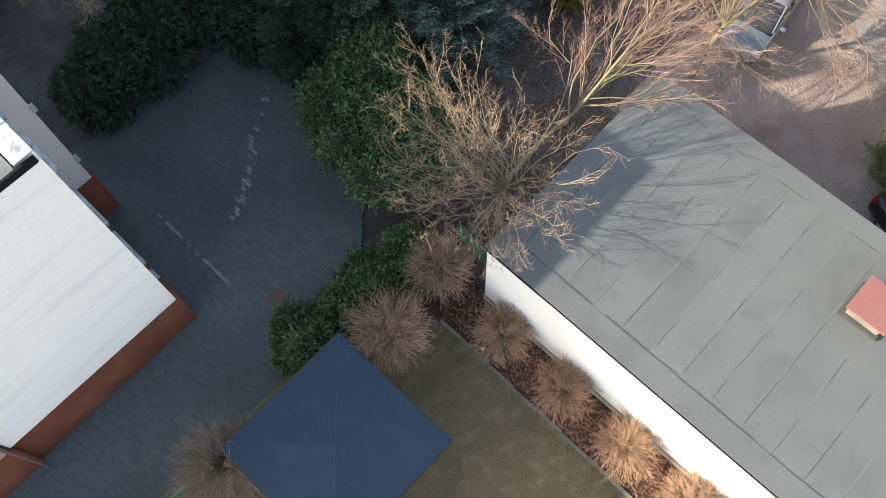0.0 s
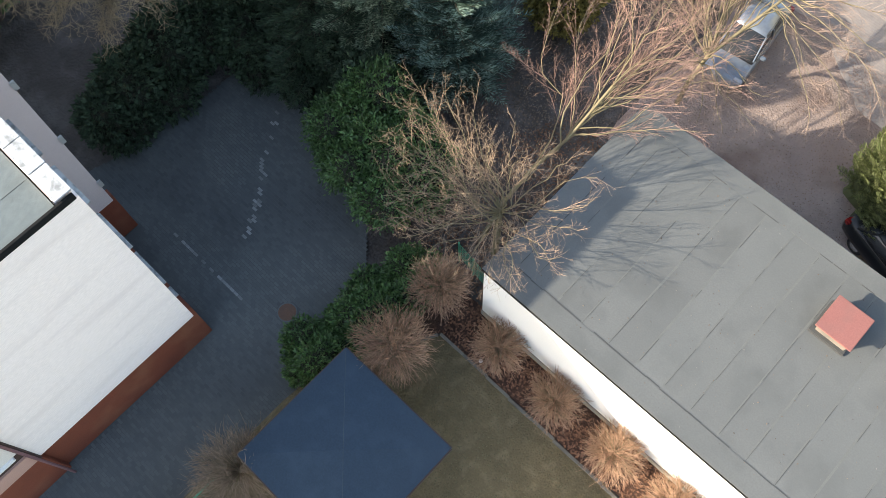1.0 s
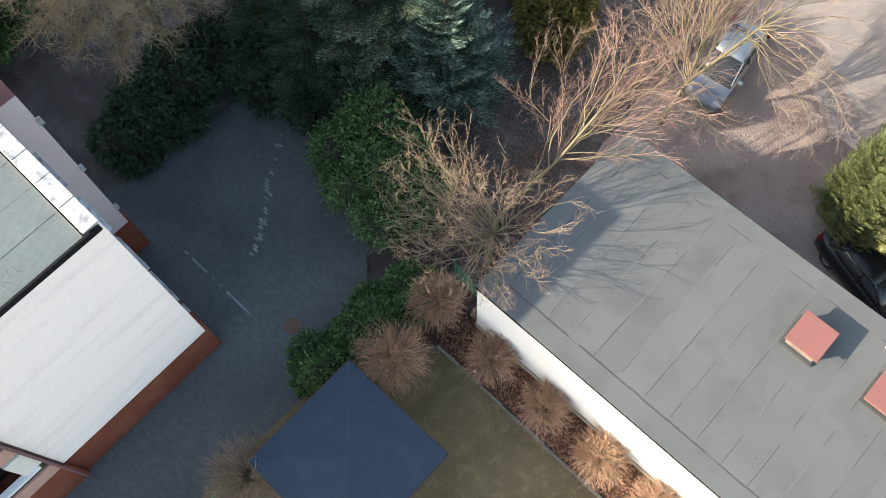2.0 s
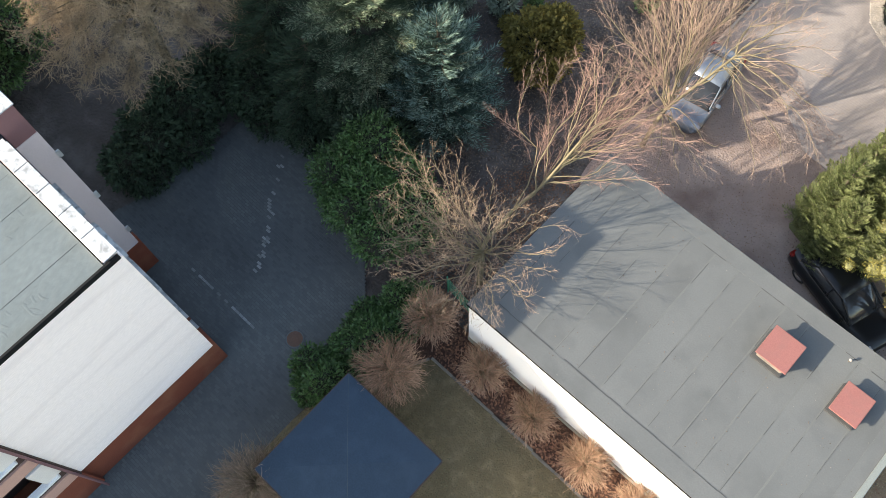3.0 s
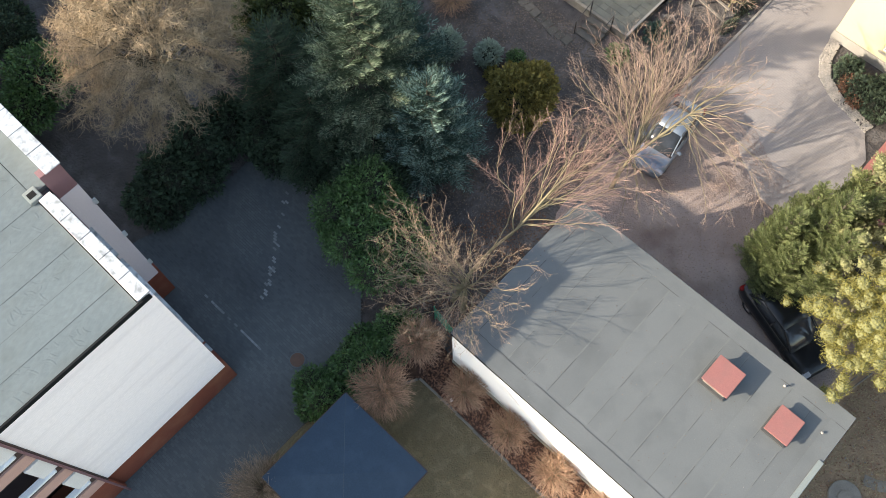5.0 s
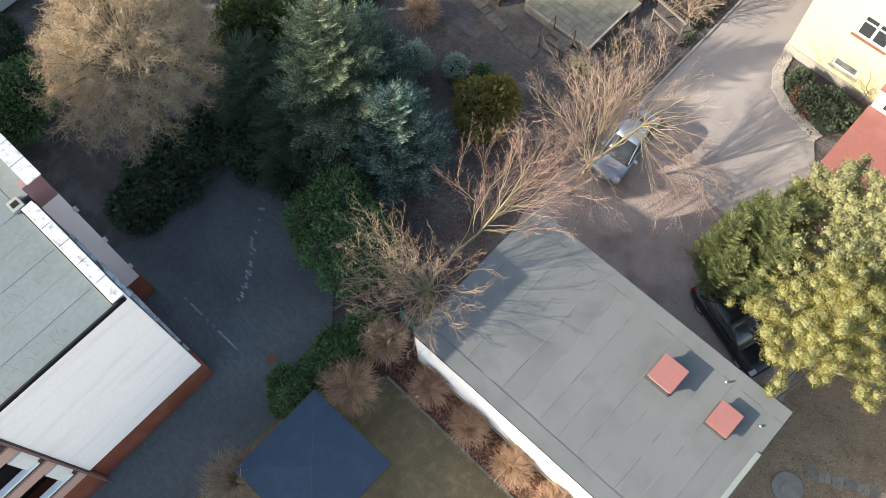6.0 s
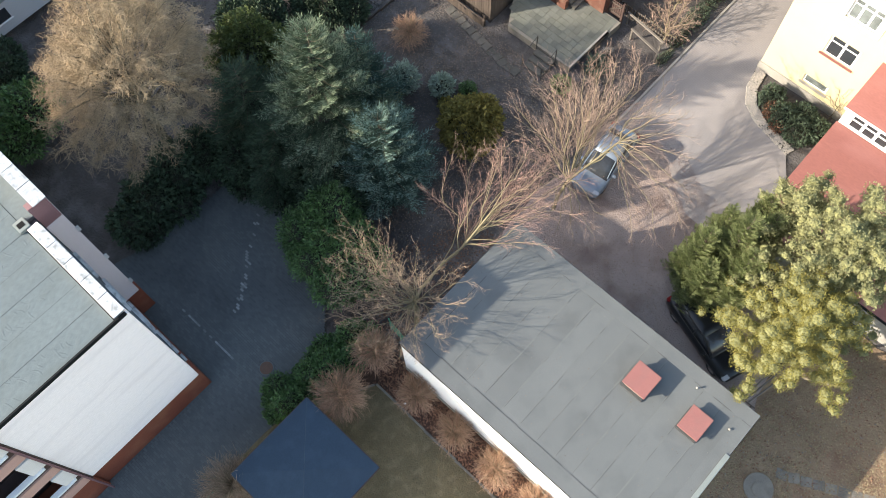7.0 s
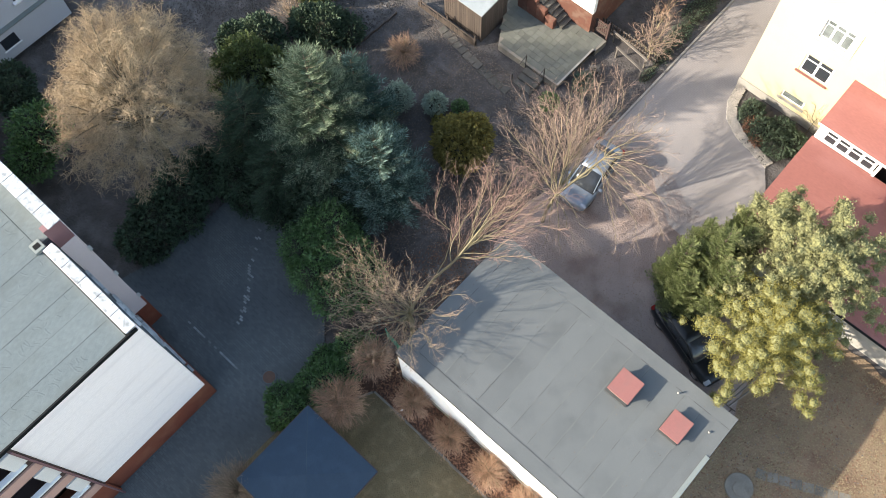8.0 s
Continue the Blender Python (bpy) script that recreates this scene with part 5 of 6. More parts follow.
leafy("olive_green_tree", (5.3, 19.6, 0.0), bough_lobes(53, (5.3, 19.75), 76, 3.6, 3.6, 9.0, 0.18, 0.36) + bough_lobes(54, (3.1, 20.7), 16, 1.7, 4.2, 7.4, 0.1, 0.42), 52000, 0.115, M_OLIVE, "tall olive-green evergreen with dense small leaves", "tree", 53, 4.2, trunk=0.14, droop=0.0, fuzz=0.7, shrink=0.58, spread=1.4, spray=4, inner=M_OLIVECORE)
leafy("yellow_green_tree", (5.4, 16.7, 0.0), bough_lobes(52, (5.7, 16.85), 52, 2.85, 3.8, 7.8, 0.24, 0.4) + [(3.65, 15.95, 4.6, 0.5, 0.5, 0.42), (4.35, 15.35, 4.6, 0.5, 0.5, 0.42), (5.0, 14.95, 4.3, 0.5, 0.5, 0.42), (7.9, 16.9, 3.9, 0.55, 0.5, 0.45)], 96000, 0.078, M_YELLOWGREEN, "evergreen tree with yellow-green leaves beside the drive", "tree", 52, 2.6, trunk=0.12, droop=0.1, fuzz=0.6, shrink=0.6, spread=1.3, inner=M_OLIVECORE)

# garden shrubs
leafy("golden_thuja", (-10.9, 16.8, 0.0), [(-10.9, 16.8, 1.6, 1.35, 1.3, 1.7), (-10.6, 17.3, 2.0, 1.0, 1.0, 1.3)], 6500, 0.2, M_GOLD, "rounded golden-green thuja in the garden", "shrub", 61, 3.0, spray=4)
leafy("silver_shrub", (-13.85, 18.14, 0.0), [(-13.85, 18.14, 0.6, 0.6, 0.6, 0.65)], 1900, 0.16, M_SILVER, "small rounded silver-leaved garden shrub", "shrub", 62, 2.6)
leafy("silver_shrub", (-15.5, 17.15, 0.0), [(-15.5, 17.15, 0.75, 0.75, 0.7, 0.8)], 2200, 0.16, M_SILVER, "small silver-green shrub beside the spruce", "shrub", 63, 2.6)
leafy("gold_shrub", (-15.45, 16.39, 0.0), [(-15.45, 16.39, 0.35, 0.35, 0.35, 0.35)], 700, 0.12, M_YELLOWGREEN, "small low yellow-leaved garden shrub", "shrub", 64, 2.4)
leafy("green_shrub", (-12.9, 19.0, 0.0), [(-12.9, 19.0, 0.3, 0.45, 0.4, 0.35)], 700, 0.13, M_LAUREL, "low green shrub in the garden bed", "shrub", 65, 2.4)
leafy("green_shrub", (-9.6, 22.3, 0.0), [(-9.6, 22.3, 0.35, 0.55, 0.5, 0.4)], 900, 0.14, M_LAUREL, "low green shrub below the terrace", "shrub", 66, 2.4)
leafy("border_shrub", (-0.8, 28.5, 0.0), [(-1.4, 28.6, 0.35, 0.6, 0.7, 0.5), (-0.4, 28.0, 0.4, 0.7, 0.7, 0.6), (0.6, 27.8, 0.45, 0.8, 0.7, 0.6), (0.3, 28.7, 0.4, 0.75, 0.6, 0.5), (1.2, 28.4, 0.45, 0.7, 0.6, 0.55)], 4200, 0.16, M_JUNIPER, "green creeping juniper beside the yellow house", "shrub", 67, 3.0, spray=4)
leafy("lane_hedge", (-6.9, 27.0, 0.0), [(-6.85, 27.2, 0.02, 0.28, 0.7, 0.14), (-6.9, 28.6, 0.03, 0.32, 0.8, 0.16), (-7.1, 30.2, 0.1, 0.55, 1.2, 0.3), (-7.3, 32.4, 0.2, 0.7, 1.5, 0.45), (-7.4, 35, 0.25, 0.75, 2.0, 0.5)], 7000, 0.09, M_JUNIPER, "low green hedge along the lane", "hedge", 68, 2.2)
twig_ball("orange_shrub", (-17.4, 19.5, 0.0), 0.95, 1.5, "dense orange-brown leafless shrub", M_TWIG_BUSH, 70, n=200)
bare_tree("bare_shrub", (-7.5, 27.9, 0.0), [(-7.5, 27.9, -0.1), (-7.45, 27.95, 0.35), (-7.45, 28.0, 0.6)], 0.07,
          [(1.0, -8.6, 28.3, 1.9), (1.0, -8.4, 29.2, 2.1), (1.0, -7.6, 29.5, 2.2), (1.0, -6.9, 29.2, 1.9), (1.0, -6.6, 28.6, 1.7), (1.0, -7.3, 28.7, 2.5), (1.0, -8.0, 28.6, 2.5), (0.8, -8.5, 27.6, 1.5), (0.9, -7.0, 28.1, 2.0), (0.9, -7.8, 28.0, 2.2), (0.9, -6.8, 27.7, 1.3)],
          M_BARK2, M_TWIG_YEL, "leafless ochre shrub by the lane", seed=71, limb_r=0.026, shoots=18, reach=0.6, twigs=3.4, twig_len=0.34, angle=55, thin=0.009, category="shrub")
bare_tree("bare_shrub", (-8.3, 30.0, 0.0), [(-8.3, 30.0, -0.1), (-8.3, 30.05, 0.3), (-8.25, 30.1, 0.5)], 0.05,
          [(1.0, -8.9, 30.2, 1.6), (1.0, -8.6, 30.8, 1.9), (1.0, -8.0, 30.9, 1.9), (1.0, -7.6, 30.4, 1.7), (1.0, -8.2, 30.4, 2.1), (0.9, -8.7, 29.7, 1.4), (0.9, -7.8, 29.9, 1.4)],
          M_BARK2, M_TWIG_BUSH, "leafless orange-brown shrub by the lane", seed=72, limb_r=0.018, shoots=14, reach=0.45, twigs=3, twig_len=0.3, angle=42, thin=0.008, category="shrub")

# row of clipped shrubs round the lawn
for k, (bx, by, br_, bh_) in enumerate(((-6.3, 3.72, 1.15, 2.85), (-6.6, 6.05, 0.92, 2.65), (-4.08, 5.96, 0.86, 1.9), (-1.82, 5.9, 0.84, 1.7), (0.42, 5.92, 0.86, 1.7), (2.55, 5.9, 0.86, 1.7), (4.7, 5.9, 0.86, 1.7), (-7.05, -1.85, 1.3, 2.9))):
    twig_ball("clipped_shrub", (bx, by, ground_z(bx, by)), br_, bh_, "leafless clipped shrub with orange-brown twigs" if by > 5 else "leafless clipped shrub with grey-brown twigs beside the pavilion",
              M_TWIG_BUSH if bx > -5 else M_TWIG if by < 0 else M_TWIG_DIM, 80 + k, "clipped shrubs round the lawn", 220 if bx > -5 else 330)

# behind the weeping tree and beside the lane
twig_ball("bare_shrub", (-23.4, 17.0, 0.0), 1.3, 2.2, "leafless grey-brown shrub behind the garden", M_TWIG, 73, n=70)
leafy("green_shrub", (-23.9, 19.3, 0.0), [(-23.9, 19.3, 1.2, 1.3, 1.2, 1.4), (-25.0, 18.9, 1.0, 1.1, 1.0, 1.2)], 3500, 0.2, M_SUNGREEN, "evergreen shrub at the back of the garden", "shrub", 74, 3.0, spray=4)
leafy("dark_shrub", (-21.4, 17.7, 0.0), [(-21.4, 17.7, 1.0, 1.2, 1.2, 1.2), (-20.5, 18.4, 0.7, 0.9, 0.9, 0.9), (-22.3, 17.2, 0.9, 1.0, 1.0, 1.1)], 6000, 0.18, M_YEW, "dark evergreen shrub at the back of the garden", "shrub", 43, 3.0, spray=4)
leafy("dark_shrub", (-23.3, 14.9, 0.0), [(-23.3, 14.9, 1.1, 1.3, 1.2, 1.3), (-24.5, 14.0, 0.8, 1.0, 1.0, 1.0)], 5000, 0.18, M_YEW, "dark evergreen shrub behind the weeping tree", "shrub", 44, 3.0, spray=4)
leafy("dark_shrub", (-30.5, 3.8, 0.0), [(-30.5, 3.8, 0.9, 1.3, 1.0, 1.1), (-31.6, 4.4, 0.8, 1.1, 1.0, 1.0), (-29.6, 4.0, 0.6, 0.9, 0.8, 0.8)], 4500, 0.18, M_YEW, "dark evergreen shrub below the grey building", "shrub", 45, 3.0, spray=4)
leafy("blue_green_shrub", (-9.0, 24.35, 0.0), [(-9.0, 24.35, 0.3, 0.42, 0.42, 0.4)], 900, 0.3, M_BLUESPRUCE, "spiky blue-green shrub below the terrace", "shrub", 75, 6.0)
leafy("tan_shrub", (-9.05, 25.3, 0.0), [(-9.05, 25.3, 0.25, 0.35, 0.35, 0.3)], 500, 0.12, M_LITTER_PALE, "small dry tan shrub beside the terrace", "shrub", 76, 1.8)
leafy("gold_shrub", (-13.07, 17.59, 0.0), [(-13.07, 17.59, 0.4, 0.4, 0.35, 0.35)], 700, 0.12, M_YELLOWGREEN, "small low yellow-leaved garden shrub", "shrub", 77, 2.4)
bare_tree("wall_creeper", (1.3, 29.7, 0.0), [(1.3, 29.7, -0.1), (1.32, 29.78, 0.5), (1.3, 29.82, 0.9)], 0.035,
          [(1.0, 0.7, 29.82, 2.0), (1.0, 1.2, 29.82, 2.4), (0.9, 1.6, 29.8, 1.9), (0.8, 0.5, 29.8, 1.2), (0.9, 1.7, 29.75, 1.3)],
          M_BARK, M_TWIG_YEL, "leafless creeper on the yellow house wall", seed=19, limb_r=0.02, shoots=6, reach=0.3, twigs=3, twig_len=0.2, thin=0.007, category="creeper")
leafy("tan_shrub", (-0.9, 28.0, 0.0), [(-1.0, 28.05, 0.35, 0.42, 0.5, 0.35), (-0.3, 27.5, 0.3, 0.35, 0.3, 0.3)], 900, 0.14, M_LITTER_RED, "dry red-brown shrub among the green junipers", "shrub", 78, 2.4)


# ---- parked cars ----
def loft(stations, m, ring):
    """A closed skin through rings; ring(station) gives the points of one half, from low to top middle."""
    bm = bmesh.new()
    rows = []
    for st in stations:
        half = ring(st)
        pts = [(x, y, z) for x, y, z in half] + [(x, -y, z) for x, y, z in reversed(half[:-1])]
        rows.append([bm.verts.new(m @ Vector(p)) for p in pts])
    n = len(rows[0])
    for a, b in zip(rows, rows[1:]):
        for k in range(n):
            bm.faces.new((a[k], a[(k + 1) % n], b[(k + 1) % n], b[k]))
    bm.faces.new(rows[0][::-1])
    bm.faces.new(rows[-1])
    bmesh.ops.recalc_face_normals(bm, faces=bm.faces)
    return bm


def car(base, heading, length, width, height, paint, label):
    """Front towards local +x."""
    th = thing("car", base, label, "car")
    m = Matrix.Translation(base) @ Matrix.Rotation(radians(heading), 4, "Z")
    L, W = length / 2, width / 2
    hood, belt = height * 0.56, height * 0.66

    def body_ring(s):
        x, w, zt = s
        return [(x, w * 0.80, 0.22), (x, w * 0.97, 0.34), (x, w, 0.55), (x, w * 0.965, zt - 0.12), (x, w * 0.88, zt - 0.025), (x, w * 0.5, zt + 0.012), (x, 0, zt + 0.025)]
    body = [(-L, W * 0.80, belt * 0.86), (-L + 0.10, W * 0.92, belt * 0.97), (-L + 0.55, W, belt), (-0.6, W, belt), (0.45, W, belt * 0.97), (0.85, W, hood * 1.03),
            (L - 0.45, W * 0.97, hood * 0.95), (L - 0.13, W * 0.88, hood * 0.84), (L, W * 0.70, hood * 0.66)]
    part("body", loft(body, m, body_ring), paint, th, smooth=True)

    def cab_ring(s):
        x, w, z0, zt = s
        return [(x, w, z0), (x, w * 0.93, z0 + (zt - z0) * 0.5), (x, w * 0.82, zt - 0.03), (x, w * 0.45, zt), (x, 0, zt + 0.01)]
    cab = [(-L + 0.42, W * 0.86, belt - 0.10, belt + 0.02), (-L + 1.05, W * 0.90, belt - 0.10, height - 0.03), (-0.2, W * 0.91, belt - 0.10, height - 0.01), (0.25, W * 0.90, belt - 0.10, height - 0.06), (1.05, W * 0.86, belt - 0.12, belt)]
    part("glasshouse", loft(cab, m, cab_ring), M_GLASS, th, "dark tinted windows", smooth=True)

    def roof_ring(s):
        x, w, zt = s
        return [(x, w, zt - 0.035), (x, w * 0.97, zt), (x, w * 0.5, zt + 0.022), (x, 0, zt + 0.03)]
    roof = [(-L + 1.0, W * 0.70, height - 0.03), (-L + 1.3, W * 0.77, height - 0.005), (-0.2, W * 0.78, height), (0.2, W * 0.74, height - 0.05)]
    part("roof", loft(roof, m, roof_ring), paint, th, smooth=True)
    for s in (-1, 1):
        for a, b in (((0.2, W * 0.74 * s, height - 0.06), (1.0, W * 0.84 * s, belt - 0.02)), ((-L + 1.03, W * 0.70 * s, height - 0.05), (-L + 0.46, W * 0.84 * s, belt - 0.0)), ((-0.25, W * 0.80 * s, height - 0.06), (-0.25, W * 0.92 * s, belt - 0.06))):
            part("pillar", bar(m @ Vector(a), m @ Vector(b), 0.03, 6), paint, th)
        part("roof_rail", bar(m @ Vector((-L + 1.1, W * 0.73 * s, height + 0.015)), m @ Vector((0.15, W * 0.72 * s, height - 0.02)), 0.012, 6), M_IRON, th, "thin dark roof trim")
        part("window_trim", bar(m @ Vector((-L + 0.6, W * 0.925 * s, belt + 0.0)), m @ Vector((0.9, W * 0.925 * s, belt - 0.02)), 0.012, 6), M_IRON, th, "dark window trim")
        mir = box(-0.07, 0.07, -0.1, 0.1, -0.06, 0.06, 0.03)
        bmesh.ops.transform(mir, matrix=m @ Matrix.Translation((0.72, (W + 0.08) * s, belt + 0.04)), verts=mir.verts)
        part("mirror", mir, paint, th, "door mirror")
        lamp = box(-0.13, 0.10, -0.17, 0.17, -0.07, 0.07, 0.04)
        bmesh.ops.transform(lamp, matrix=m @ Matrix.Translation((L - 0.16, W * 0.72 * s, hood * 0.80)), verts=lamp.verts)
        part("headlight", lamp, M_LAMP, th, "clear headlight")
        lamp = box(-0.08, 0.12, -0.14, 0.14, -0.10, 0.10, 0.04)
        bmesh.ops.transform(lamp, matrix=m @ Matrix.Translation((-L + 0.10, W * 0.80 * s, belt * 0.84)), verts=lamp.verts)
        part("tail_light", lamp, M_REDLAMP, th, "red tail light")
        for wx in (-L + 0.82, L - 0.80):
            c = m @ Vector((wx, (W - 0.15) * s, 0.31))
            ax = (m.to_3x3() @ Vector((0, 0.11, 0)))
            tyre = part("wheel", bar(c - ax, c + ax, 0.31, 20), M_TYRE, th, "black tyre")
            part("rim", bar(c - ax * 1.04, c + ax * 1.04, 0.19, 14), M_CHROME, tyre, "light alloy rim")
        part("wiper", bar(m @ Vector((1.02, 0.05 + 0.28 * s, belt + 0.01)), m @ Vector((0.92, -0.35 + 0.28 * s, belt + 0.03)), 0.008, 4), M_IRON, th)
    plate = box(-0.01, 0.01, -0.25, 0.25, -0.055, 0.055)
    bmesh.ops.transform(plate, matrix=m @ Matrix.Translation((-L - 0.005, 0, 0.55)), verts=plate.verts)
    part("number_plate", plate, M_WHITEPAINT, th)
    return th


car((3.42, 16.62, 0.02), -18.5, 4.35, 1.76, 1.44, M_BLACKCAR, "black hatchback parked under the yellow-green tree")
car((-5.25, 20.25, 0.02), -83, 3.9, 1.58, 1.44, M_SILVERCAR, "silver car parked under the spreading bare tree")

# ---- small fixtures ----
mh = thing("manhole_cover", (-10.3, 2.5, -0.97), "rusty round manhole cover in the dark paving", "manhole cover")
part("ring", cyl(-10.3, 2.5, -1.05, -0.945, 0.34, 32, bevel=0.008), M_PAVER, mh, "dark concrete ring")
part("lid", cyl(-10.3, 2.5, -1.0, -0.935, 0.30, 32, bevel=0.008), M_RUST, mh, "rust-brown iron lid")
for k in range(5):
    part("rib", box(-10.3 - 0.22, -10.3 + 0.22, 2.5 - 0.16 + 0.08 * k - 0.012, 2.5 - 0.16 + 0.08 * k + 0.012, -0.94, -0.927, 0.003), M_RUST, mh)
wl = thing("well_cover", (8.85, 12.75, 0.0), "round grey concrete well cover in the bare earth", "well cover")
part("slab", cyl(8.85, 12.75, -0.1, 0.09, 0.62, 40, bevel=0.02), M_PALESLAB, wl, "weathered concrete slab")
part("lid", cyl(8.9, 12.7, 0.085, 0.12, 0.30, 28, bevel=0.008), M_PALESLAB, wl, "small inner lid")

part_rng = random.Random(77)
kerb = thing("lawn_edging", (0, 5.2, 0.0), "row of pale concrete edging stones between lawn and bed", "edging")
x = -5.85
while x < 9:
    ln_ = part_rng.uniform(0.85, 1.02)
    y_ = 5.23 - 0.018 * (x + 5.85) + part_rng.gauss(0, 0.012)
    bm = box(x, x + ln_ - 0.012, y_ - 0.045, y_ + 0.045, -0.12, 0.055 + part_rng.gauss(0, 0.008), 0.008)
    part("edging_stone", bm, M_PALESLAB, kerb)
    x += ln_
for k in range(3):
    a = Vector((-5.9 - 0.36 * k, 5.15 - 0.62 * k, 0))
    part("edging_stone", bar(a + Vector((0, 0, -0.02)), a + Vector((-0.34, -0.6, -0.03 - 0.05 * k)), 0.05, square=True), M_PALESLAB, kerb)

lane_kerb = thing("lane_kerb", (-6.3, 30, 0.0), "narrow grey kerb stones along the lane", "kerb")
for k in range(14):
    y_ = 22.8 + k * 1.0
    part("kerb_stone", box(-6.33, -6.21, y_, y_ + 0.985, -0.1, 0.10 + part_rng.gauss(0, 0.006), 0.012), M_CONCRETE, lane_kerb)

gf_ = thing("green_fence", (-6.8, 7.5, 0.0), "short green mesh fence between shrub and garage corner", "fence")
for k in range(3):
    part("post", bar((-5.75 - 0.72 * k, 7.32 + 0.1 * k, -0.3), (-5.75 - 0.72 * k, 7.32 + 0.1 * k, 1.25), 0.03, 8), M_GREENMETAL, gf_, "green steel post")
for k in range(6):
    part("wire", bar((-5.75, 7.32, 0.15 + 0.2 * k), (-7.19, 7.52, 0.15 + 0.2 * k), 0.011, 5), M_GREENMETAL, gf_)
for k in range(12):
    part("wire", bar((-5.8 - 0.12 * k, 7.325 + 0.0165 * k, 0.1), (-5.8 - 0.12 * k, 7.325 + 0.0165 * k, 1.2), 0.008, 5), M_GREENMETAL, gf_)
gf2 = thing("green_fence", (-7.55, -3.2, -0.6), "green mesh fence beside the clipped shrub", "fence")
for k in range(3):
    part("post", bar((-7.52, -2.4 - 1.6 * k, -0.9), (-7.52, -2.4 - 1.6 * k, 0.62), 0.03, 8), M_GREENMETAL, gf2, "green steel post")
part("top_rail", bar((-7.52, -2.4, 0.58), (-7.54, -5.6, 0.58), 0.028, 8), M_GREENMETAL, gf2, "green top rail")
for k in range(16):
    part("wire", bar((-7.52, -2.5 - 0.2 * k, -0.7), (-7.52, -2.5 - 0.2 * k, 0.56), 0.008, 5), M_GREENMETAL, gf2)

for k, (a, b) in enumerate((((6.25, 15.0, 0.9), (6.9, 18.3, 0.05)), ((6.42, 15.05, 0.95), (7.25, 18.5, 0.06)), ((6.15, 15.1, 0.85), (6.45, 17.2, 0.05)))):
    pl = thing("timber_pole", (b[0], b[1], 0.0), "pale weathered pole leaning beside the garage corner", "pole", "leaning poles")
    part("shaft", bar(a, b, 0.035, 7), M_GREYWOOD, pl)
ps = thing("pole_trestle", (6.3, 15.0, 0.0), "low wooden trestle that carries leaning poles", "trestle")
for dx in (-0.25, 0.3):
    part("leg", bar((6.3 + dx, 14.9, 0), (6.3 + dx, 15.05, 0.92), 0.03, 6), M_WOOD, ps)
part("crossbar", bar((5.95, 15.05, 0.84), (6.75, 15.05, 0.90), 0.03, 6), M_WOOD, ps)

sp = thing("slab_path", (10.5, 14.4, 0.0), "row of sunken grey concrete slabs in the earth", "path")
for k in range(8):
    c = Vector((9.25 + 0.46 * k, 13.85 + 0.22 * k, 0))
    bm = box(-0.245, 0.245, -0.22, 0.22, -0.05, 0.018, 0.012)
    bmesh.ops.transform(bm, matrix=Matrix.Translation(c) @ Matrix.Rotation(radians(25 + part_rng.gauss(0, 4)), 4, "Z"), verts=bm.verts)
    part("slab", bm, M_PALESLAB, sp)

# terrace slabs, garden steps and rails
tsl = thing("terrace_paving", (-12, 25, TZ - 0.03), "square grey-green paving slabs on the terrace", "paving")
TER = [(-13.85, 23.25), (-9.98, 23.32), (-9.94, 26.28), (-9.75, 26.35), (-9.75, 27.0), (-15.3, 27.0), (-15.3, 25.6)]
for i in range(17):
    for j in range(12):
        cx, cy = -15.3 + 0.34 * i + 0.17, 23.05 + 0.34 * j + 0.17
        if inside(cx, cy, TER):
            h = part_rng.gauss(0, 0.004)
            part("slab", box(cx - 0.167, cx + 0.167, cy - 0.167, cy + 0.167, TZ - 0.035, TZ + h, 0.006), M_TERRACE, tsl)
part("edging", bar((-9.92, 23.3, TZ + 0.0), (-9.9, 26.3, TZ + 0.0), 0.05, square=True), M_CONCRETE, tsl, "pale edging")
st_ = thing("garden_steps", (-11.25, 22.6, 0.0), "three worn concrete steps down to the garden", "steps")
for k in range(3):
    part("tread", box(-11.9, -10.75, 23.2 - 0.36 * (k + 1), 23.2 - 0.36 * k, -0.05, TZ - 0.13 * (k + 1) + 0.02, 0.015), M_OLDSLAB, st_)
for sx in (-11.95, -10.72):
    r_ = thing("stair_rail", (sx, 22.9, 0.0), "thin dark iron hand rail beside garden steps", "rail", "stair rails")
    part("post", bar((sx, 23.15, 0.3), (sx, 23.15, 1.35), 0.028, 8), M_IRON, r_)
    part("post", bar((sx, 22.05, -0.05), (sx, 22.05, 0.9), 0.028, 8), M_IRON, r_)
    part("handrail", bar((sx, 23.15, 1.33), (sx, 22.05, 0.88), 0.024, 8), M_IRON, r_)

wf = thing("board_fence", (-17, 22.6, 0.0), "weathered brown board fence behind the garden", "fence")
for k in range(30):
    x_ = -14.98 - 0.14 * k
    part("board", box(x_ - 0.12, x_, 22.52, 22.545, 0.0, 0.45 + part_rng.gauss(0, 0.06), 0.004), M_WOOD, wf)
for z_ in (0.2, 0.5):
    part("rail", box(-19.2, -14.95, 22.55, 22.6, z_ - 0.04, z_ + 0.04, 0.006), M_WOOD, wf)
for k in range(3):
    part("post", box(-15.1 - 2.0 * k, -15.0 - 2.0 * k, 22.6, 22.7, -0.1, 0.75, 0.01), M_WOOD, wf)
wf2 = thing("picket_fence", (-8.6, 27.6, 0.0), "low grey wooden fence beside the lane", "fence")
for k in range(22):
    part("picket", box(-10.6 + 0.17 * k, -10.52 + 0.17 * k, 28.0, 28.02, 0.0, 0.85 + part_rng.gauss(0, 0.05), 0.004), M_WOOD, wf2)
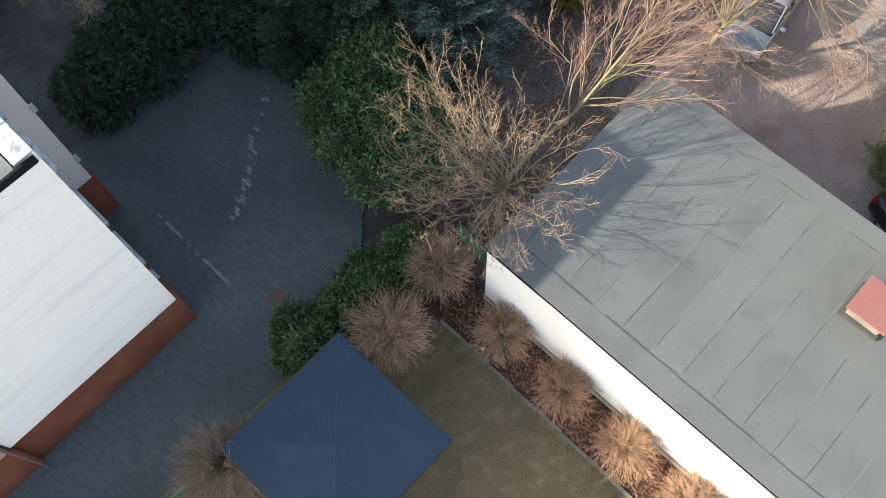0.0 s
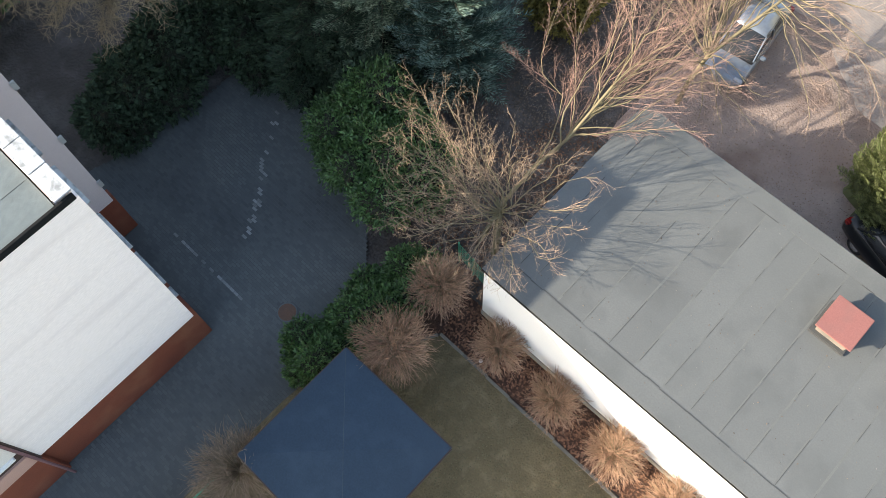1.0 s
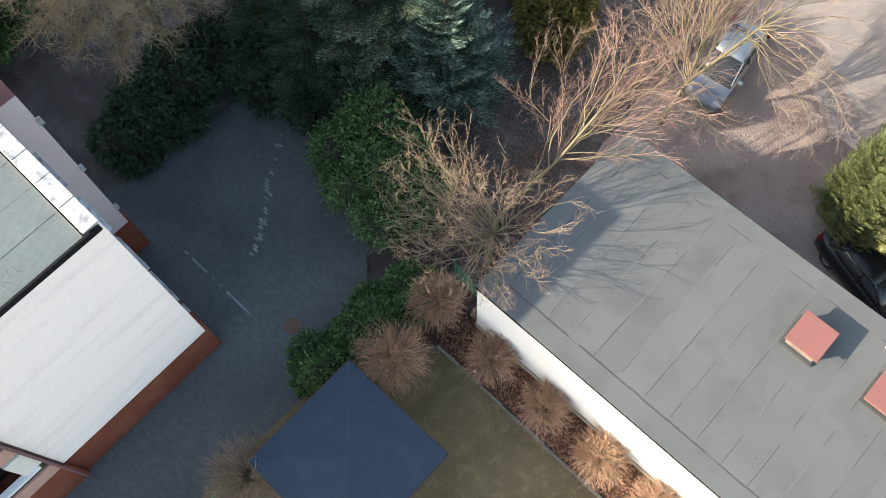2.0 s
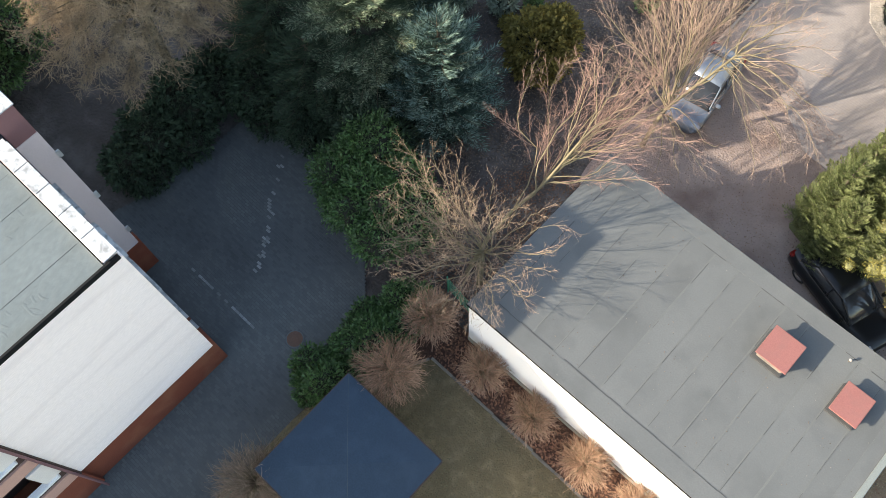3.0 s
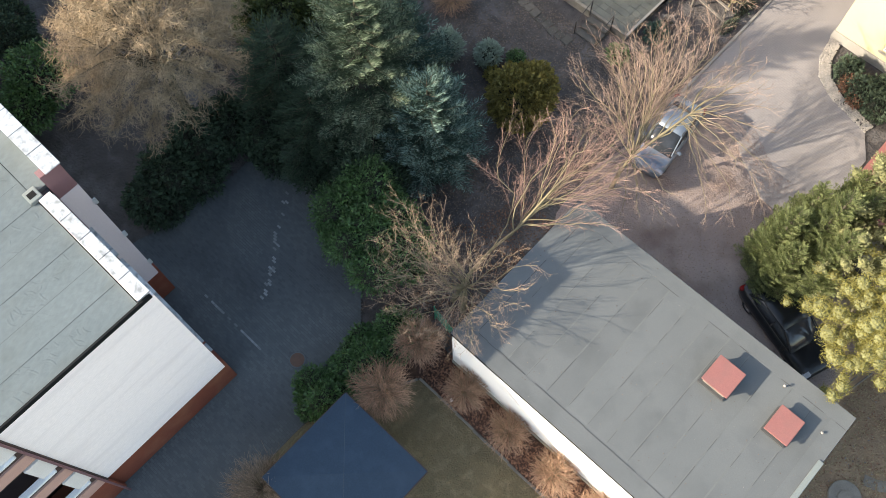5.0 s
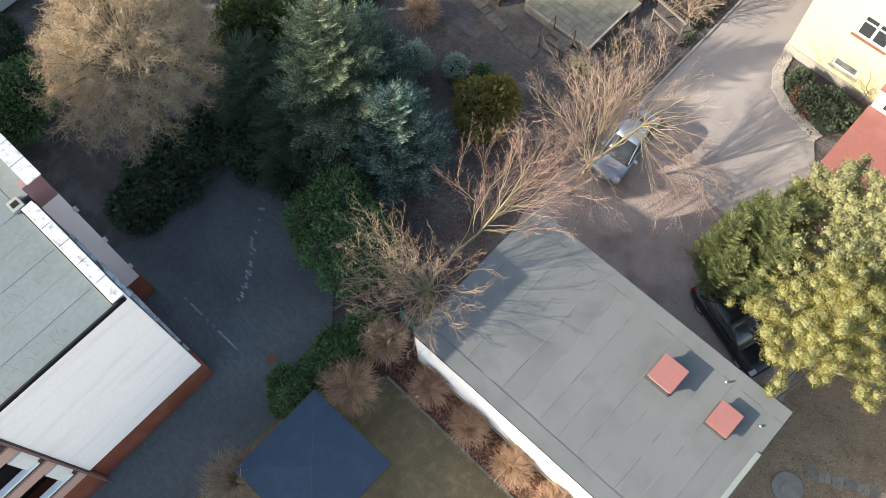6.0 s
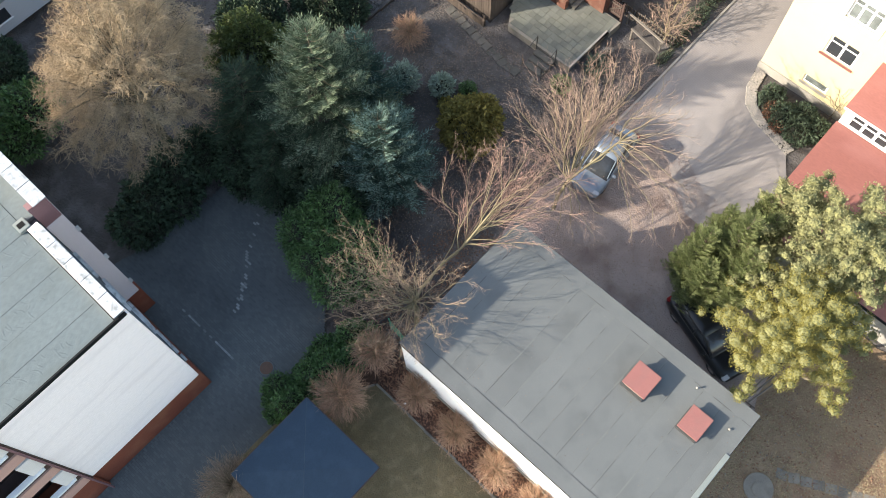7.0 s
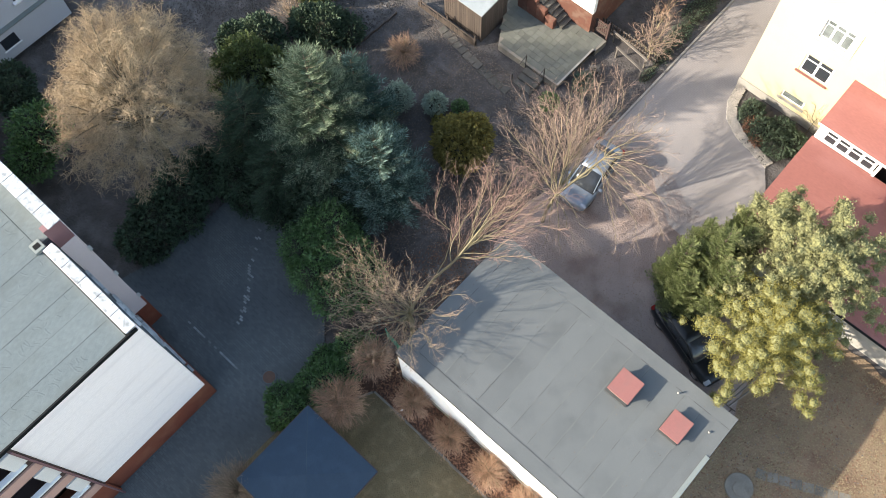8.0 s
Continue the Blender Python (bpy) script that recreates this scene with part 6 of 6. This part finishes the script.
part("rail", box(-10.65, -6.9, 28.022, 28.06, 0.7, 0.78, 0.006), M_GREYWOOD, wf2)
part("rail", box(-10.65, -6.9, 28.022, 28.06, 0.25, 0.33, 0.006), M_GREYWOOD, wf2)

for k, (x_, y_, a) in enumerate(((-8.9, 23.6, 20), (-8.3, 24.1, -15), (-8.7, 24.6, 40))):
    bl = box(-0.25, 0.25, -0.16, 0.16, -0.03, 0.14, 0.02)
    bmesh.ops.transform(bl, matrix=Matrix.Translation((x_, y_, 0)) @ Matrix.Rotation(radians(a), 4, "Z"), verts=bl.verts)
    s_ = thing("stone_block", (x_, y_, 0.0), "loose pale stone block lying on the soil", "stone", "loose stones")
    part("block", bl, M_OLDSLAB, s_)
wb = thing("white_stone", (-4.35, 5.45, 0.01), "small white stone lying in the mulch", "stone")
part("pebble", cyl(-4.35, 5.45, 0.0, 0.10, 0.07, 10, 0.045, bevel=0.015), M_WHITEPAINT, wb)

# sunken slabs across the garden and its low edging
gp = thing("garden_path", (-14.5, 22.4, 0.0), "crooked sunken grey slabs through the garden", "path")
for k in range(13):
    c = Vector((-17.0 + 0.42 * k, 22.75 - 0.065 * k + part_rng.gauss(0, 0.05) - 0.55, 0))
    bm = box(-0.2, 0.2, -0.24, 0.24, -0.05, 0.012 + part_rng.gauss(0, 0.01), 0.012)
    bmesh.ops.transform(bm, matrix=Matrix.Translation(c) @ Matrix.Rotation(radians(part_rng.gauss(-8, 6)), 4, "Z"), verts=bm.verts)
    part("slab", bm, M_OLDSLAB, gp)
ge = thing("garden_edging", (-19.75, 19.6, 0.0), "low dark board edging in the garden soil", "edging")
for k in range(4):
    part("board", box(-19.86 + 0.04 * k, -19.80 + 0.04 * k, 18.0 + 0.85 * k, 18.83 + 0.85 * k, -0.1, 0.13 + part_rng.gauss(0, 0.01), 0.006), M_WOOD, ge)
# gate between the brick house and the fence
gate = thing("wooden_gate", (-10.3, 27.4, 0.4), "dark brown wooden gate beside the brick house", "gate")
for k in range(6):
    part("board", box(-10.68 + 0.13 * k, -10.57 + 0.13 * k, 27.36, 27.385, 0.42, 1.42, 0.004), M_BROWN, gate)
for z_ in (0.6, 1.25):
    part("rail", box(-10.7, -9.9, 27.33, 27.358, z_ - 0.04, z_ + 0.04, 0.004), M_WOOD, gate)
part("brace", bar((-10.66, 27.32, 0.62), (-9.95, 27.32, 1.23), 0.025, square=True), M_WOOD, gate)
part("post", box(-9.88, -9.76, 27.3, 27.42, 0.0, 1.6, 0.012), M_BROWN, gate)
for k, (a, b) in enumerate((((-9.7, 27.7), (-7.2, 27.4)), ((-8.95, 27.0), (-7.0, 26.7)))):
    rl = thing("timber_rail", (a[0], a[1], 0.0), "weathered grey rail on short posts by the lane", "rail", "grey rails")
    part("bar", bar((*a, 0.78), (*b, 0.74), 0.045, square=True), M_GREYWOOD, rl)
    for u in (0.05, 0.95):
        q = Vector((*a, 0)).lerp(Vector((*b, 0)), u)
        part("post", bar(q + Vector((0, 0, -0.1)), q + Vector((0, 0, 0.74)), 0.04, square=True), M_GREYWOOD, rl)

# pebble border beside the yellow house
rng = random.Random(91)
V, F = [], []
line = [Vector(p) for p in ((-3.0, 29.9, 0.03), (-2.75, 28.6, 0.03), (-2.2, 27.7, 0.03), (-1.2, 27.1, 0.03), (0.9, 26.6, 0.03))]


def pebble(V, F, c, r, rng):
    b = len(V)
    a0 = rng.random() * 6.28
    e = rng.uniform(0.65, 1.0)
    for k in range(6):
        a = a0 + k * math.pi / 3
        V.append((c[0] + math.cos(a) * r, c[1] + math.sin(a) * r * e, c[2]))
    for k in range(6):
        a = a0 + k * math.pi / 3
        V.append((c[0] + math.cos(a) * r * 0.6, c[1] + math.sin(a) * r * 0.6 * e, c[2] + r * 0.55))
    for k in range(6):
        F.append((b + k, b + (k + 1) % 6, b + 6 + (k + 1) % 6, b + 6 + k))
    F.append(tuple(range(b + 6, b + 12)))


for k in range(2600):
    p, d = at_along(line, rng.random())
    n_ = Vector((-d.y, d.x, 0))
    if n_.y < 0:
        n_ = -n_
    q = p + n_ * rng.uniform(-0.02, 0.5)
    pebble(V, F, (q.x, q.y, 0.02), rng.uniform(0.025, 0.06), rng)
tagged(part("pebble_border", (V, F), M_PEBBLE), "pale pebble border round the planted bed", "pebbles", kind="stuff")


def scatter(name, poly, count, size, material, label, category, seed, z=0.03, avoid=()):
    """Small bent flakes lying on the ground inside poly."""
    rng = random.Random(seed)
    x0, x1 = min(p[0] for p in poly), max(p[0] for p in poly)
    y0, y1 = min(p[1] for p in poly), max(p[1] for p in poly)
    V, F = [], []
    made = 0
    while made < count:
        x, y = rng.uniform(x0, x1), rng.uniform(y0, y1)
        if not inside(x, y, poly) or any(inside(x, y, a) for a in avoid):
            continue
        if noise.noise(Vector((x * 0.55, y * 0.55, seed))) < rng.uniform(-0.7, 0.35):
            continue
        made += 1
        s = size * rng.uniform(0.5, 1.5)
        a = rng.random() * 6.28
        u, w = Vector((math.cos(a), math.sin(a), rng.gauss(0, 0.25))) * s, Vector((-math.sin(a), math.cos(a), rng.gauss(0, 0.25))) * s * 0.55
        c = Vector((x, y, ground_z(x, y) + z))
        b = len(V)
        V += [c - u, c + w + Vector((0, 0, s * 0.25)), c + u, c - w + Vector((0, 0, s * 0.15))]
        F += [(b, b + 1, b + 2), (b, b + 2, b + 3)]
    return tagged(part(name, (V, F), material), label, category, kind="stuff")


GARDEN = [(-20.5, 14.5), (-19.5, 22.4), (-14, 22.6), (-12, 22.4), (-9.6, 23.0), (-6.8, 24.0), (-6.7, 14.5), (-8, 11), (-11, 11), (-14, 15.5)]
scatter("dead_leaves", GARDEN, 20000, 0.036, M_LITTER, "brown dead leaves scattered over the garden soil", "leaves", 101, 0.0)
scatter("pale_dead_leaves", GARDEN, 9000, 0.022, M_LITTER_PALE, "pale grey dead leaves on the garden soil", "leaves", 102, 0.01)
scatter("drive_leaves", DIRT, 2600, 0.019, M_LITTER, "brown leaves scattered on the drive", "leaves", 103)
BORDER = [(-6.6, 21.6), (-6.6, 24.2), (-3.6, 24.0), (-0.8, 22.3), (1.6, 22.6), (1.7, 19.6), (-0.9, 19.9), (-2.6, 21.0), (-4.2, 22.2)]
scatter("drifted_earth", BORDER, 7000, 0.028, M_DIRT, "pinkish earth drifted over the edge of the lane", "earth", 131, 0.033)
scatter("drive_stones", DIRT, 900, 0.024, M_LITTER_PALE, "small pale stones on the earth drive", "stones", 104)
scatter("mulch_chips", BED, 7000, 0.05, M_LITTER_RED, "red-brown bark chips on the bed", "bark chips", 105, 0.02)
scatter("far_leaves", [(-31, 9), (-31, 24), (-19.9, 22.4), (-20.2, 14.5), (-17.5, 14.5), (-18.5, 9)], 14000, 0.05, M_LITTER_DARK, "dark brown leaves under the trees behind the garden", "leaves", 109, 0.0)
NEAR_EARTH = [(6.9, 7), (15, 7), (17, 21), (7.4, 21), (6.9, 19)]
scatter("earth_leaves", NEAR_EARTH, 2600, 0.03, M_LITTER_TAN, "brown dead leaves on bare earth", "leaves", 106)
scatter("earth_stones", NEAR_EARTH, 700, 0.035, M_LITTER_PALE, "pale stones and scraps on earth", "stones", 107)
scatter("hedge_leaves", [(-8.2, 6.5), (-5.6, 6.9), (-5.6, 14), (-8, 14), (-10, 10)], 3500, 0.04, M_LITTER_BROWN, "red-brown leaves under the bare trees", "leaves", 108, 0.02)


def tufts(name, poly, count, size, material, label, seed, z=0.0):
    rng = random.Random(seed)
    x0, x1 = min(p[0] for p in poly), max(p[0] for p in poly)
    y0, y1 = min(p[1] for p in poly), max(p[1] for p in poly)
    V, F = [], []
    made = 0
    while made < count:
        x, y = rng.uniform(x0, x1), rng.uniform(y0, y1)
        if not inside(x, y, poly) or noise.noise(Vector((x * 0.9, y * 0.9, seed))) < rng.uniform(-0.8, 0.3):
            continue
        made += 1
        for k in range(3):
            a = rng.random() * 6.28
            h = size * rng.uniform(0.5, 1.3)
            d = Vector((math.cos(a), math.sin(a), rng.uniform(0.3, 1.2))) * h
            w = Vector((-math.sin(a), math.cos(a), 0)) * 0.012
            c = Vector((x, y, z))
            b = len(V)
            V += [c - w, c + w, c + d]
            F += [(b, b + 1, b + 2)]
    return tagged(part(name, (V, F), material), label, "grass", kind="stuff")


tufts("lawn_grass", [(-6.5, -7), (9, -7), (9, 4.9), (-5.6, 5.1), (-6.3, 3.6)], 15000, 0.05, M_GRASS, "short dull winter grass on the lawn", 111)
tufts("dry_grass", NEAR_EARTH, 16000, 0.075, M_STRAW, "sparse dead grass on the earth", 112)

ROOF = [(X0 + 0.1, Y0 + 0.1), (X1 - 0.1, Y0 + 0.1), (X1 - 0.1, Y1 - 0.1), (X0 + 0.1, Y1 - 0.1)]
scatter("roof_grit", ROOF, 260, 0.018, M_LITTER_PALE, "pale grit and twigs lying on the bitumen roof", "grit", 121, GZ + 0.022)
scatter("roof_leaves", ROOF, 160, 0.022, M_LITTER, "dark leaf bits on the bitumen roof", "leaves", 122, GZ + 0.022)
scatter("brown_leaves", NEAR_EARTH, 4200, 0.04, M_LITTER_RED, "red-brown leaf drifts on bare earth", "leaves", 123, 0.015)
scatter("drive_litter", DIRT, 4200, 0.019, M_LITTER_BROWN, "red-brown leaves trodden into the drive", "leaves", 124, 0.02)

# ---- courtyard pavers, last ----
PW, PL = 0.105, 0.21


def paver_faces(V, F, x, y, z, w, l, c=0.006):
    b = len(V)
    for dz, k in ((-0.03, 0), (0, c)):
        V.extend(((x + k, y + k, z + dz), (x + l - k, y + k, z + dz), (x + l - k, y + w - k, z + dz), (x + k, y + w - k, z + dz)))
    F.append((b + 4, b + 5, b + 6, b + 7))
    for i in range(4):
        F.append((b + i, b + (i + 1) % 4, b + 4 + (i + 1) % 4, b + 4 + i))


paving = thing("courtyard_paving", (-12, 3, -0.985), "dark grey courtyard pavers laid in running bond", "paving")
one_v, one_f = [], []
paver_faces(one_v, one_f, 0, 0, 0, PW - 0.004, PL - 0.004)
one = bpy.data.meshes.new("paver")
one.from_pydata(one_v, [], one_f)
one.materials.append(M_PAVER_ONE)
rng = random.Random(123)
RV, RF, WV, WF = [], [], [], []
STAIN = [Vector((-16.3, 7.6, 0)), Vector((-15.2, 5.9, 0)), Vector((-14.4, 5.0, 0)), Vector((-13.75, 4.1, 0)), Vector((-13.4, 3.4, 0))]
singles = 0
for j in range(150):
    y = -7.0 + j * PW
    for i in range(56):
        x = -19.6 + i * PL + (PL / 2 if j % 2 else 0)
        cx, cy = x + PL / 2, y + PW / 2
        if not inside(cx, cy, YARD) or (cx < -11.6 and cy < 0.5) or (cx < -16.1 and cy < 1.2):
            continue
        if (cx + 10.3) ** 2 + (cy - 2.5) ** 2 < 0.16:
            continue
        z = -0.962 + rng.gauss(0, 0.001) + 0.004 * noise.noise(Vector((x * 0.6, y * 0.6, 7)))
        worn = False
        for a, b in zip(STAIN, STAIN[1:]):
            ab = b - a
            t = max(0, min(1, (Vector((cx, cy, 0)) - a).dot(ab) / ab.length_squared))
            if (a + ab * t - Vector((cx, cy, 0))).length < 0.10 and rng.random() < 0.5:
                worn = True
        if abs(cy - 1.80) < 0.055 and -15.8 < cx < -11.5 and rng.random() < 0.7:
            worn = True
        if worn:
            paver_faces(WV, WF, x, y, z + 0.002, PW - 0.004, PL - 0.004)
        elif -11.3 < cx < -9.4 and 0.5 < cy < 3.6 and singles < 290:
            o = new("paver", one)
            o.parent = paving
            o.location = Vector((x, y, z)) - BASE[paving.name]
            singles += 1
        else:
            paver_faces(RV, RF, x, y, z, PW - 0.004, PL - 0.004)
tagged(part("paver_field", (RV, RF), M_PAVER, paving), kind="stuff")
tagged(part("worn_paver_field", (WV, WF), M_WORN, paving, "pale worn pavers along a drain line"), kind="stuff")
